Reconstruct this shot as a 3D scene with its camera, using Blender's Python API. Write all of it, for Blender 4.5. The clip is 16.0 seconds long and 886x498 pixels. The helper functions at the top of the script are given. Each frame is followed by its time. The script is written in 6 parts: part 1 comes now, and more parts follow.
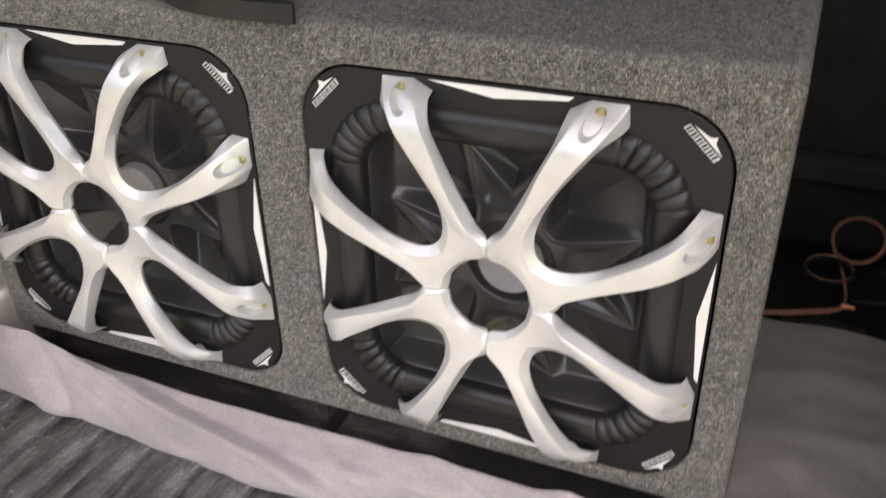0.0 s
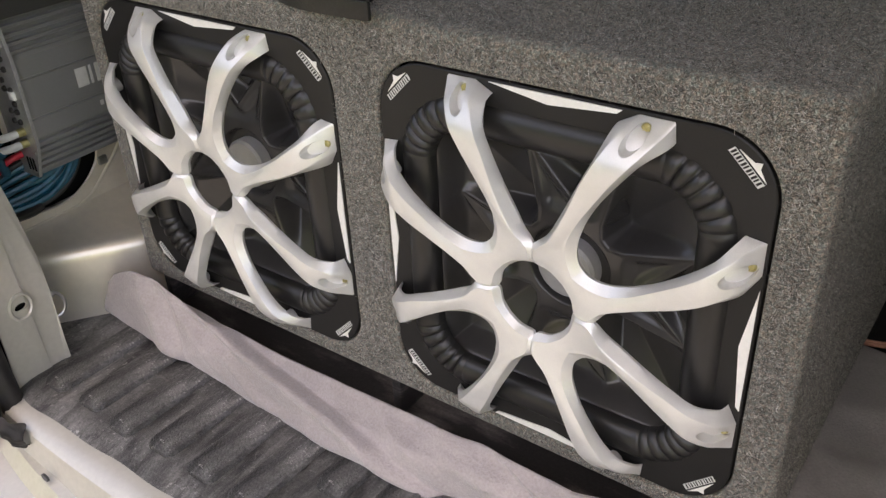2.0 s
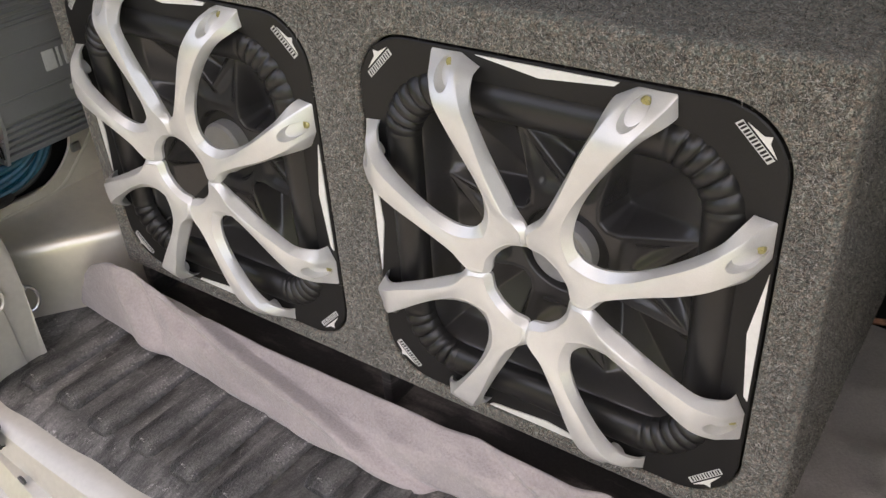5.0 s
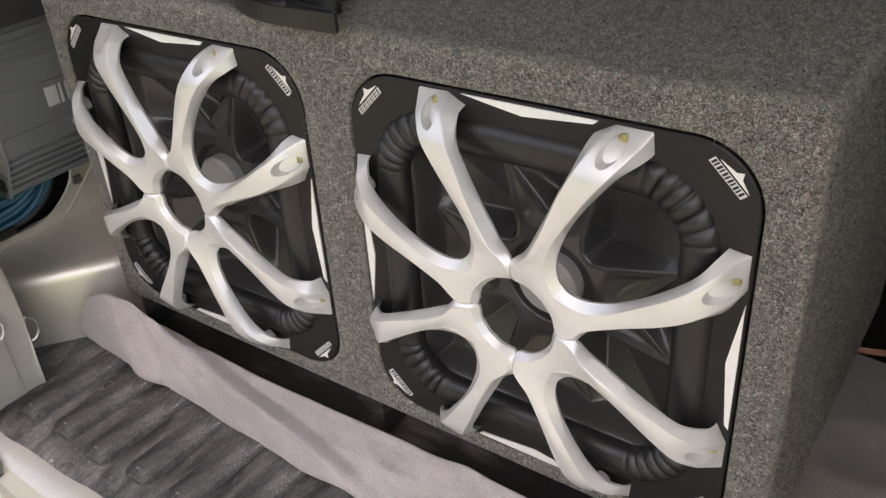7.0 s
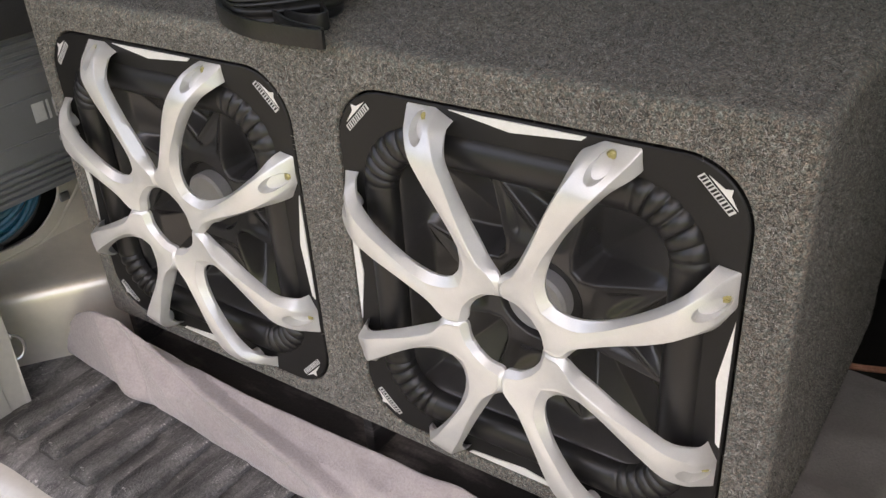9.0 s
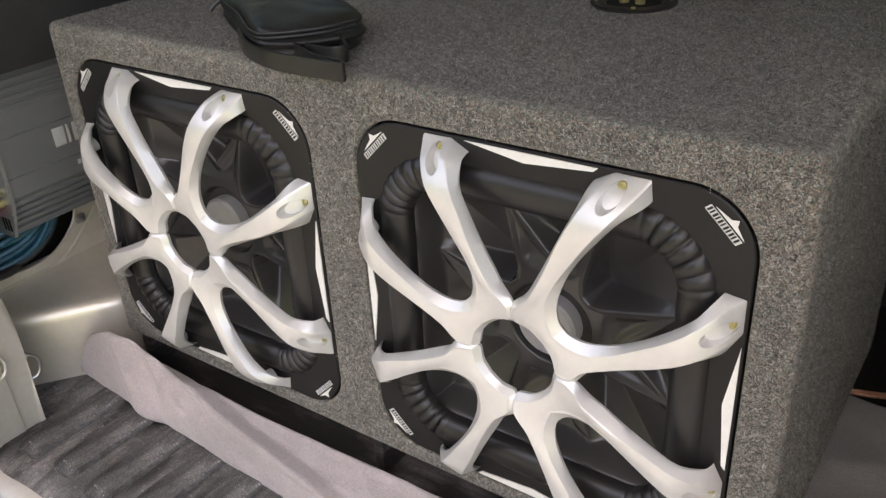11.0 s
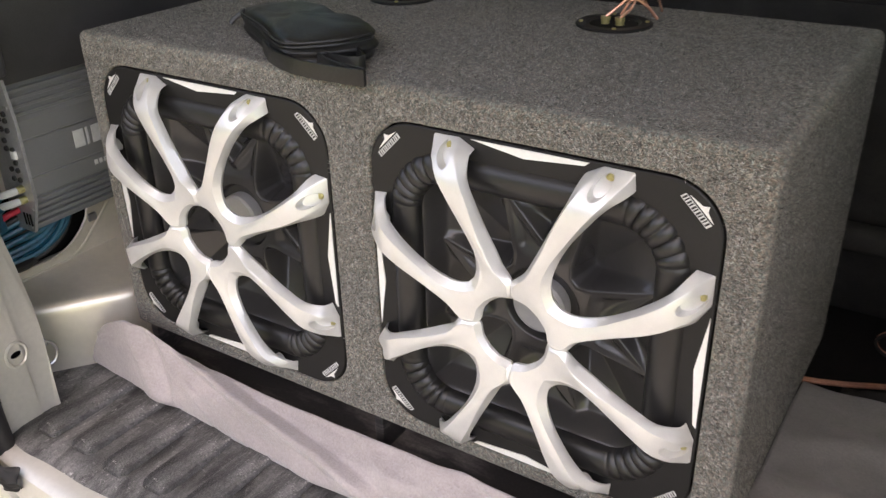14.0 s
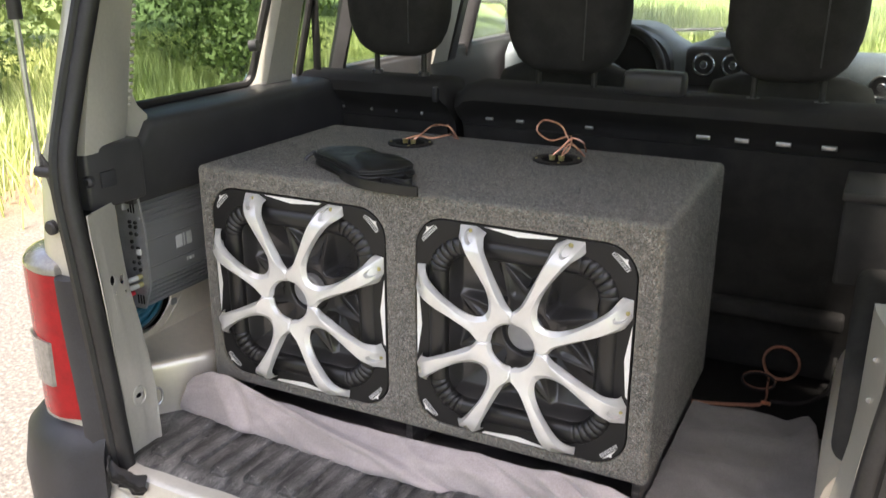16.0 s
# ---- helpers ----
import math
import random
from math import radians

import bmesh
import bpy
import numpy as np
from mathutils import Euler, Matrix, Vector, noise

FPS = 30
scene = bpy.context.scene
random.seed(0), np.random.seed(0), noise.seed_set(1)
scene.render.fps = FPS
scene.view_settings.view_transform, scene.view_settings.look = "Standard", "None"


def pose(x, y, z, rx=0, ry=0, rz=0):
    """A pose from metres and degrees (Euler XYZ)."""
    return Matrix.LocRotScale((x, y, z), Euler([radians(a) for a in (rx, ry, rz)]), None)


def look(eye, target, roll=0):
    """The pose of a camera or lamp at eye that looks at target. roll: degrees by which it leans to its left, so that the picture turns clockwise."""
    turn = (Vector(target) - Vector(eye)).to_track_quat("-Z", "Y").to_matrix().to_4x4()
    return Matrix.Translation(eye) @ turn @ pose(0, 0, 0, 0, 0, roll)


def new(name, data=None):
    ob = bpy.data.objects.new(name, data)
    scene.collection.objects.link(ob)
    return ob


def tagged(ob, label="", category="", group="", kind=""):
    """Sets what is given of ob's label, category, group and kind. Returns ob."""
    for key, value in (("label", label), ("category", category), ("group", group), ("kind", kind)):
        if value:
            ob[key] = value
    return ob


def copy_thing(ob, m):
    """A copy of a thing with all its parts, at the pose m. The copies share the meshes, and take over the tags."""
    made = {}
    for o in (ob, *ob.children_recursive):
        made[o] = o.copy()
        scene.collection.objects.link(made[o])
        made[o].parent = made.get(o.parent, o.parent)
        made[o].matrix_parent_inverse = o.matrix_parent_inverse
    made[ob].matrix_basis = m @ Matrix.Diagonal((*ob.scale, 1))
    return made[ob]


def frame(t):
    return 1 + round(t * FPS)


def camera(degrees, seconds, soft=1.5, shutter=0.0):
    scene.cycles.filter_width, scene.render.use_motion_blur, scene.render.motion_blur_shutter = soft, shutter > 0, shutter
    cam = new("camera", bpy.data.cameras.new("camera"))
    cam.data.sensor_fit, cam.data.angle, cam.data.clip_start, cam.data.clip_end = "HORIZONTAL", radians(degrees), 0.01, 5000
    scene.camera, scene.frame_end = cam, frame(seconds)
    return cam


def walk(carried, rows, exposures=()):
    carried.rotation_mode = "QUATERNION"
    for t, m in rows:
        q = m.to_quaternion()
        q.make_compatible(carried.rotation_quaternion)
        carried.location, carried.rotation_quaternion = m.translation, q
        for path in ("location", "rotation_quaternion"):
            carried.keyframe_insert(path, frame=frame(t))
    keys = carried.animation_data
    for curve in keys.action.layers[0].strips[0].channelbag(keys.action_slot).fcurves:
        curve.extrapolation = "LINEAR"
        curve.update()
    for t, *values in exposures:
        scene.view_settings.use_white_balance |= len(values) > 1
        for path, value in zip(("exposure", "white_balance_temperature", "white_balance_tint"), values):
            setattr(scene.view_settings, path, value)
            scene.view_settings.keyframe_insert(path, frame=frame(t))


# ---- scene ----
cam = camera(53.9, 16.0, 1.4, 0.35)
PATH = [
    (0, (0.374, -0.54, 1.186), (-0.305, 1.038, 0.162), -1.4),
    (0.2, (0.3903, -0.5066, 1.1829), (-0.1783, 0.7169, 0.42), 0.07),
    (0.3, (0.403, -0.4955, 1.1789), (-0.2065, 0.7177, 0.4312), 0.26),
    (0.5, (0.422, -0.48, 1.171), (-0.438, 1.041, 0.197), 0.5),
    (0.7, (0.4376, -0.4775, 1.1757), (-0.2674, 0.6485, 0.3773), -0.78),
    (1, (0.455, -0.485, 1.185), (-0.53, 0.908, 0.142), -2.0),
    (1.2, (0.4621, -0.4942, 1.1962), (-0.3143, 0.5685, 0.3774), -2.73),
    (1.5, (0.464, -0.5, 1.199), (-0.544, 0.855, 0.127), -2.6),
    (2, (0.468, -0.498, 1.205), (-0.57, 0.847, 0.15), -3.1),
    (2.2, (0.4672, -0.4953, 1.2052), (-0.3304, 0.5467, 0.3801), -3.38),
    (2.5, (0.459, -0.482, 1.193), (-0.526, 0.87, 0.097), -2.5),
    (3, (0.451, -0.464, 1.183), (-0.516, 0.894, 0.078), -2.5),
    (3.5, (0.451, -0.465, 1.186), (-0.564, 0.87, 0.096), -3.5),
    (4, (0.448, -0.468, 1.187), (-0.573, 0.857, 0.091), -4.0),
    (6.5, (0.462, -0.464, 1.187), (-0.538, 0.896, 0.114), -3.6),
    (6.8, (0.4689, -0.4704, 1.1933), (-0.3246, 0.5884, 0.3859), -3.85),
    (7, (0.466, -0.471, 1.198), (-0.568, 0.89, 0.159), -4.1),
    (7.5, (0.465, -0.476, 1.2), (-0.577, 0.89, 0.177), -4.1),
    (8, (0.464, -0.474, 1.198), (-0.571, 0.902, 0.18), -3.9),
    (8.5, (0.466, -0.469, 1.196), (-0.567, 0.913, 0.184), -3.8),
    (9, (0.466, -0.465, 1.196), (-0.564, 0.921, 0.187), -3.9),
    (11.5, (0.468, -0.489, 1.211), (-0.579, 0.925, 0.259), -3.2),
    (12, (0.472, -0.491, 1.21), (-0.582, 0.923, 0.266), -3.2),
    (12.5, (0.476, -0.499, 1.211), (-0.568, 0.918, 0.261), -3.1),
    (13, (0.476, -0.512, 1.211), (-0.563, 0.913, 0.267), -2.8),
    (13.5, (0.477, -0.532, 1.217), (-0.56, 0.901, 0.283), -2.3),
    (14, (0.489, -0.58, 1.226), (-0.494, 0.896, 0.303), -1.5),
    (14.2, (0.4931, -0.6213, 1.2361), (-0.2307, 0.5527, 0.5287), -2.16),
    (14.3, (0.4894, -0.6539, 1.2372), (-0.2155, 0.5373, 0.5395), -2.46),
    (14.5, (0.478, -0.727, 1.234), (-0.394, 0.838, 0.345), -2.2),
    (14.7, (0.4708, -0.7934, 1.2393), (-0.1799, 0.4334, 0.5508), -2.06),
    (15, (0.514, -0.861, 1.261), (-0.291, 0.743, 0.379), -2.5),
    (15.2, (0.5371, -0.9285, 1.2901), (-0.069, 0.3612, 0.6803), -1.15),
    (15.3, (0.5546, -0.9582, 1.3162), (-0.0705, 0.3336, 0.7304), -0.99),
    (15.5, (0.598, -1.012, 1.328), (-0.269, 0.65, 0.63), -0.8),
    (15.7, (0.5901, -1.0423, 1.3499), (-0.062, 0.2499, 0.7954), -0.98),
    (16, (0.595, -1.041, 1.327), (-0.258, 0.65, 0.686), -0.0),
]
walk(cam, [(t, look(eye, target, roll)) for t, eye, target, roll in PATH], [(0, 2.03, 7350, 17), (1.5, 1.85, 7350, 17), (3, 1.76, 7350, 16), (6.3, 1.76, 7350, 16), (8, 1.83, 7350, 16), (9.5, 1.85, 7350, 17), (12, 2.05, 7350, 17), (14.3, 2.15, 7350, 18), (15, 2.15, 7350, 18), (16, 2.02, 6900, 15)])
# ---------- world, sun, exposure ----------
XC = 0.10          # the van's middle
FLOOR = 0.571      # top of the boot mat
world = bpy.data.worlds.new("sky")
scene.world = world
world.use_nodes = True
wn = world.node_tree.nodes
sky = wn.new("ShaderNodeTexSky")
sky.sky_type, sky.sun_disc = "NISHITA", False
sky.sun_elevation, sky.sun_rotation = radians(68), radians(165)
sky.air_density, sky.dust_density, sky.ozone_density = 1.0, 4.0, 0.6
wn["Background"].inputs["Strength"].default_value = 0.15
world.node_tree.links.new(sky.outputs["Color"], wn["Background"].inputs["Color"])
sun_data = bpy.data.lights.new("sun", "SUN")
sun_data.energy, sun_data.angle, sun_data.color = 5.0, radians(8), (1.0, 0.94, 0.86)
sun = new("sun", sun_data)
sun.matrix_world = look((0.42, -1.55, 4.0), (0, 0, 0))


# ---------- materials ----------
def mat_base(name):
    m = bpy.data.materials.new(name)
    m.use_nodes = True
    return m, m.node_tree.nodes, m.node_tree.links, m.node_tree.nodes["Principled BSDF"]


def noise_node(nodes, links, coord, scale, detail=4.0, rough=0.6, stretch=None, distort=0.0):
    n = nodes.new("ShaderNodeTexNoise")
    n.inputs["Scale"].default_value = scale
    n.inputs["Detail"].default_value = detail
    n.inputs["Roughness"].default_value = rough
    n.inputs["Distortion"].default_value = distort
    if stretch:
        mp = nodes.new("ShaderNodeMapping")
        mp.inputs["Scale"].default_value = stretch
        links.new(coord, mp.inputs["Vector"])
        coord = mp.outputs["Vector"]
    links.new(coord, n.inputs["Vector"])
    return n.outputs["Fac"]


def ramp_node(nodes, links, fac, stops):
    r = nodes.new("ShaderNodeValToRGB")
    while len(r.color_ramp.elements) < len(stops):
        r.color_ramp.elements.new(0.5)
    for e, (pos, c) in zip(r.color_ramp.elements, stops):
        e.position, e.color = pos, (*c, 1)
    links.new(fac, r.inputs["Fac"])
    return r.outputs["Color"]


def mix_node(nodes, links, kind, fac, a, b):
    m = nodes.new("ShaderNodeMix")
    m.data_type, m.blend_type = "RGBA", kind
    for socket, v in ((m.inputs[0], fac), (m.inputs[6], a), (m.inputs[7], b)):
        if isinstance(v, (int, float)):
            socket.default_value = v
        elif isinstance(v, tuple):
            socket.default_value = (*v, 1)
        else:
            links.new(v, socket)
    return m.outputs[2]


def material(name, base, rough=0.5, metal=0.0, vary=0.12, scale=9.0, fine=260.0, bump=0.15, dist=0.001,
             second=None, blot=(0.4, 0.65), spec=0.5, coat=0.0, stretch=None, rvary=0.1, sheen=0.0):
    m, nodes, links, bsdf = mat_base(name)
    co = nodes.new("ShaderNodeTexCoord").outputs["Object"]
    n1 = noise_node(nodes, links, co, scale, 5.0, 0.6, stretch)
    n2 = noise_node(nodes, links, co, fine, 3.0, 0.6)
    lo = tuple(c * (1 - vary) for c in base)
    hi = second or tuple(min(1, c * (1 + vary)) for c in base)
    c1 = ramp_node(nodes, links, n1, [(blot[0], lo), (blot[1], hi)])
    c2 = ramp_node(nodes, links, n2, [(0.3, (1 - vary,) * 3), (0.7, (1 + vary * 0.6,) * 3)])
    links.new(mix_node(nodes, links, "MULTIPLY", 1.0, c1, c2), bsdf.inputs["Base Color"])
    mr = nodes.new("ShaderNodeMapRange")
    mr.inputs["To Min"].default_value, mr.inputs["To Max"].default_value = max(0.02, rough - rvary), min(1, rough + rvary)
    links.new(n1, mr.inputs["Value"])
    links.new(mr.outputs["Result"], bsdf.inputs["Roughness"])
    bsdf.inputs["Metallic"].default_value = metal
    bsdf.inputs["Specular IOR Level"].default_value = spec
    bsdf.inputs["Coat Weight"].default_value = coat
    bsdf.inputs["Coat Roughness"].default_value = 0.08
    bsdf.inputs["Sheen Weight"].default_value = sheen
    if bump:
        b = nodes.new("ShaderNodeBump")
        b.inputs["Strength"].default_value, b.inputs["Distance"].default_value = bump, dist
        links.new(n2, b.inputs["Height"])
        links.new(b.outputs["Normal"], bsdf.inputs["Normal"])
    return m


def carpet_material():
    m, nodes, links, bsdf = mat_base("grey_carpet")
    co = nodes.new("ShaderNodeTexCoord").outputs["Object"]
    fibre = noise_node(nodes, links, co, 520, 6.0, 0.8, None, 1.6)
    hue = noise_node(nodes, links, co, 330, 2.0, 0.6)
    tuft = noise_node(nodes, links, co, 95, 4.0, 0.7, None, 1.2)
    blot = noise_node(nodes, links, co, 7, 3.0, 0.5)
    c = ramp_node(nodes, links, fibre, [(0.375, (0.019, 0.0188, 0.0177)), (0.5, (0.142, 0.136, 0.128)), (0.625, (0.57, 0.543, 0.508))])
    c = mix_node(nodes, links, "MULTIPLY", 1.0, c, ramp_node(nodes, links, hue, [(0.38, (0.86, 1.0, 0.98)), (0.62, (1.14, 1.0, 0.9))]))
    c = mix_node(nodes, links, "MULTIPLY", 1.0, c, ramp_node(nodes, links, tuft, [(0.34, (0.72,) * 3), (0.66, (1.22,) * 3)]))
    c = mix_node(nodes, links, "MULTIPLY", 1.0, c, ramp_node(nodes, links, blot, [(0.35, (0.91, 0.905, 0.89)), (0.65, (1.08, 1.05, 0.99))]))
    links.new(c, bsdf.inputs["Base Color"])
    bsdf.inputs["Roughness"].default_value = 0.95
    bsdf.inputs["Specular IOR Level"].default_value = 0.15
    bsdf.inputs["Sheen Weight"].default_value = 0.2
    b = nodes.new("ShaderNodeBump")
    b.inputs["Strength"].default_value, b.inputs["Distance"].default_value = 0.9, 0.0022
    links.new(mix_node(nodes, links, "ADD", 0.6, fibre, tuft), b.inputs["Height"])
    links.new(b.outputs["Normal"], bsdf.inputs["Normal"])
    return m


def fuzz_material():
    m, nodes, links, bsdf = mat_base("carpet_fibres")
    r = nodes.new("ShaderNodeNewGeometry").outputs["Random Per Island"]
    c = ramp_node(nodes, links, r, [(0.0, (0.012, 0.012, 0.0115)), (0.5, (0.064, 0.060, 0.056)), (0.72, (0.2, 0.19, 0.178)), (1.0, (0.74, 0.705, 0.665))])
    links.new(c, bsdf.inputs["Base Color"])
    bsdf.inputs["Roughness"].default_value = 0.9
    bsdf.inputs["Specular IOR Level"].default_value = 0.2
    return m


def rubber_mat_material(name, dark, dust, amount, dimpled=False):
    m, nodes, links, bsdf = mat_base(name)
    co = nodes.new("ShaderNodeTexCoord").outputs["Object"]
    streak = noise_node(nodes, links, co, 30, 7.0, 0.72, (1.0, 0.3, 1.0), 0.5)
    cloud = noise_node(nodes, links, co, 11, 6.0, 0.7)
    grain = noise_node(nodes, links, co, 420, 4.0, 0.7)
    scuff = noise_node(nodes, links, co, 75, 8.0, 0.8, (0.55, 1.0, 1.0), 1.2)
    chip = noise_node(nodes, links, co, 190, 5.0, 0.75, None, 0.4)
    f = mix_node(nodes, links, "MULTIPLY", 1.0, ramp_node(nodes, links, streak, [(0.4, (0, 0, 0)), (0.62, (1, 1, 1))]),
                 ramp_node(nodes, links, cloud, [(0.35, (0.2,) * 3), (0.62, (1, 1, 1))]))
    f = mix_node(nodes, links, "ADD", 1.0, f, ramp_node(nodes, links, scuff, [(0.58, (0, 0, 0)), (0.70, (0.7,) * 3)]))
    f2 = mix_node(nodes, links, "MULTIPLY", 1.0, f, (amount,) * 3)
    c = mix_node(nodes, links, "MIX", f2, dark, dust)
    mark = mix_node(nodes, links, "MULTIPLY", 1.0, ramp_node(nodes, links, chip, [(0.585, (0, 0, 0)), (0.65, (1, 1, 1))]), ramp_node(nodes, links, cloud, [(0.48, (0, 0, 0)), (0.62, (0.8,) * 3)]))
    c = mix_node(nodes, links, "MIX", mark, c, (0.64, 0.615, 0.59))
    c = mix_node(nodes, links, "MULTIPLY", 1.0, c, ramp_node(nodes, links, grain, [(0.3, (0.6,) * 3), (0.7, (1.35,) * 3)]))
    links.new(c, bsdf.inputs["Base Color"])
    bsdf.inputs["Roughness"].default_value = 0.48
    b = nodes.new("ShaderNodeBump")
    b.inputs["Strength"].default_value, b.inputs["Distance"].default_value = 0.8, 0.0016
    height = mix_node(nodes, links, "ADD", 0.4, grain, scuff)
    if dimpled:
        pit = nodes.new("ShaderNodeTexVoronoi")
        pit.inputs["Scale"].default_value = 330
        links.new(co, pit.inputs["Vector"])
        height = mix_node(nodes, links, "ADD", 1.0, height, ramp_node(nodes, links, pit.outputs["Distance"], [(0.15, (0, 0, 0)), (0.5, (0.5, 0.5, 0.5))]))
    links.new(height, b.inputs["Height"])
    links.new(b.outputs["Normal"], bsdf.inputs["Normal"])
    return m


def glass_material(name, tint, rough=0.0):
    m, _, _, bsdf = mat_base(name)
    bsdf.inputs["Base Color"].default_value = (*tint, 1)
    bsdf.inputs["Transmission Weight"].default_value = 1.0
    bsdf.inputs["Roughness"].default_value = rough
    bsdf.inputs["IOR"].default_value = 1.45
    return m


def leaf_material(name, lo, hi, scale):
    m, nodes, links, bsdf = mat_base(name)
    r = nodes.new("ShaderNodeNewGeometry").outputs["Random Per Island"]
    co = nodes.new("ShaderNodeTexCoord").outputs["Object"]
    n = noise_node(nodes, links, co, scale, 2.0)
    c = ramp_node(nodes, links, r, [(0.0, lo), (1.0, hi)])
    c = mix_node(nodes, links, "MULTIPLY", 1.0, c, ramp_node(nodes, links, n, [(0.35, (0.55, 0.6, 0.5)), (0.65, (1.25, 1.2, 1.05))]))
    links.new(c, bsdf.inputs["Base Color"])
    bsdf.inputs["Roughness"].default_value = 0.6
    bsdf.inputs["Subsurface Weight"].default_value = 0.0
    t = nodes.new("ShaderNodeBsdfTranslucent")
    links.new(c, t.inputs["Color"])
    a = nodes.new("ShaderNodeMixShader")
    a.inputs[0].default_value = 0.35
    links.new(bsdf.outputs["BSDF"], a.inputs[1])
    links.new(t.outputs["BSDF"], a.inputs[2])
    links.new(a.outputs["Shader"], nodes["Material Output"].inputs["Surface"])
    return m


M_CARPET = carpet_material()
M_FUZZ = fuzz_material()
M_PLATE = material("satin_black_plastic", (0.015, 0.0145, 0.0145), 0.5, spec=0.3, vary=0.1, scale=30, fine=900, bump=0.05)
M_ROLL = material("black_rubber", (0.016, 0.0155, 0.0155), 0.36, vary=0.12, scale=40, fine=700, bump=0.06, rvary=0.05)
M_CONE = material("dark_cone", (0.044, 0.042, 0.0415), 0.25, spec=0.6, vary=0.1, scale=20, fine=1200, bump=0.02, rvary=0.04)
M_CAP = material("grey_dust_cap", (0.36, 0.355, 0.35), 0.4, vary=0.06, scale=60, fine=800, bump=0.02)
M_SILVER = material("silver_paint", (0.725, 0.716, 0.697), 0.38, metal=0.42, vary=0.05, scale=26, fine=1500, bump=0.14, dist=0.0004, rvary=0.03)
M_WHITE = material("white_trim", (0.78, 0.77, 0.74), 0.45, vary=0.04, scale=40, bump=0.03)
M_BRASS = material("brass_screw", (0.52, 0.47, 0.22), 0.32, metal=0.75, vary=0.15, scale=300, fine=900, bump=0.1)
M_BLACK = material("black_board", (0.022, 0.021, 0.02), 0.55, vary=0.2, scale=14, fine=300, bump=0.15)
M_LIP = material("scuffed_black_board", (0.05, 0.047, 0.045), 0.4, vary=0.3, scale=30, fine=400, bump=0.3, second=(0.2, 0.18, 0.168), blot=(0.5, 0.72), stretch=(0.3, 1, 3))
M_MAT = rubber_mat_material("dusty_rubber", (0.036, 0.0352, 0.0342), (0.315, 0.304, 0.292), 0.9)
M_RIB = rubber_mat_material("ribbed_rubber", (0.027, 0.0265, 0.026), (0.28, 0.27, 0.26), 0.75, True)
M_CLOTH = material("grey_fleece", (0.385, 0.342, 0.335), 0.95, vary=0.12, scale=9, fine=380, bump=0.6, dist=0.002, spec=0.15, sheen=0.35)
# Darker copy of M_CLOTH: shade beside the box is put into its colour.
M_CLOTH_SHADED = material("shaded_grey_fleece", (0.22, 0.206, 0.201), 0.95, vary=0.14, scale=7, fine=420, bump=0.5, dist=0.0015, spec=0.15, sheen=0.25)
M_PAINT = material("cream_car_paint", (0.495, 0.474, 0.418), 0.3, metal=0.25, vary=0.05, scale=5, fine=160, bump=0.02, coat=0.4, rvary=0.06)
M_INNER = material("cream_inner_panel", (0.80, 0.735, 0.625), 0.36, metal=0.5, vary=0.04, scale=7, fine=90, bump=0.01, second=(0.84, 0.77, 0.655), rvary=0.04)
M_TRIM = material("black_trim_plastic", (0.047, 0.046, 0.0475), 0.42, vary=0.15, scale=12, fine=600, bump=0.2)
M_BUMPER = material("grey_bumper_plastic", (0.034, 0.0345, 0.038), 0.45, spec=0.35, vary=0.2, scale=8, fine=500, bump=0.3)
M_SEAL = material("door_seal_rubber", (0.018, 0.017, 0.017), 0.5, vary=0.2, scale=30, fine=300, bump=0.2)
M_SEAT = material("black_seat_cloth", (0.034, 0.033, 0.032), 0.85, vary=0.2, scale=18, fine=800, bump=0.4, spec=0.2)
M_SEATTOP = material("black_seat_vinyl", (0.028, 0.027, 0.0265), 0.75, spec=0.25, vary=0.15, scale=18, fine=500, bump=0.2)
M_AMP = material("anodised_grey", (0.295, 0.297, 0.298), 0.36, metal=0.5, vary=0.05, scale=5, fine=900, bump=0.05)
M_AMPEND = material("amp_end_panel", (0.42, 0.42, 0.42), 0.38, metal=0.5, vary=0.12, scale=30, fine=500, bump=0.1)
M_METAL = material("bare_steel", (0.5, 0.5, 0.5), 0.35, metal=0.9, vary=0.12, scale=40, fine=400, bump=0.1)
M_LETTER = material("light_grey_print", (0.62, 0.62, 0.61), 0.5, vary=0.05, bump=0.0)
M_PRINT = material("grey_print", (0.5, 0.5, 0.49), 0.5, vary=0.08, bump=0.0)
# Near-black colour that stands in for shade inside slots and hollows.
M_DARK = material("near_black", (0.013, 0.0125, 0.012), 0.85, spec=0.15, vary=0.1, bump=0.0)
M_BLUE = material("blue_cable", (0.012, 0.105, 0.165), 0.35, vary=0.2, scale=60, bump=0.02)
M_REDWIRE = material("red_cable", (0.62, 0.03, 0.055), 0.4, vary=0.1, scale=60, bump=0.02)
M_COPPER = material("copper_wire", (0.78, 0.34, 0.2), 0.28, metal=0.9, vary=0.12, scale=150, fine=900, bump=0.2)
M_COPPER2 = material("clear_copper_cable", (0.9, 0.46, 0.32), 0.2, metal=0.6, vary=0.15, scale=120, fine=900, bump=0.1, coat=0.7)
M_LEATHER = material("black_leather", (0.016, 0.016, 0.0155), 0.4, spec=0.4, vary=0.2, scale=30, fine=320, bump=0.25, dist=0.001)
M_RED = material("red_lamp_lens", (0.30, 0.003, 0.006), 0.22, vary=0.12, scale=40, fine=220, bump=0.08, coat=0.15, rvary=0.03, spec=0.3)
M_CLEAR = material("clear_lamp_lens", (0.2, 0.19, 0.165), 0.15, vary=0.15, scale=60, fine=200, bump=0.3, coat=0.8, rvary=0.03)
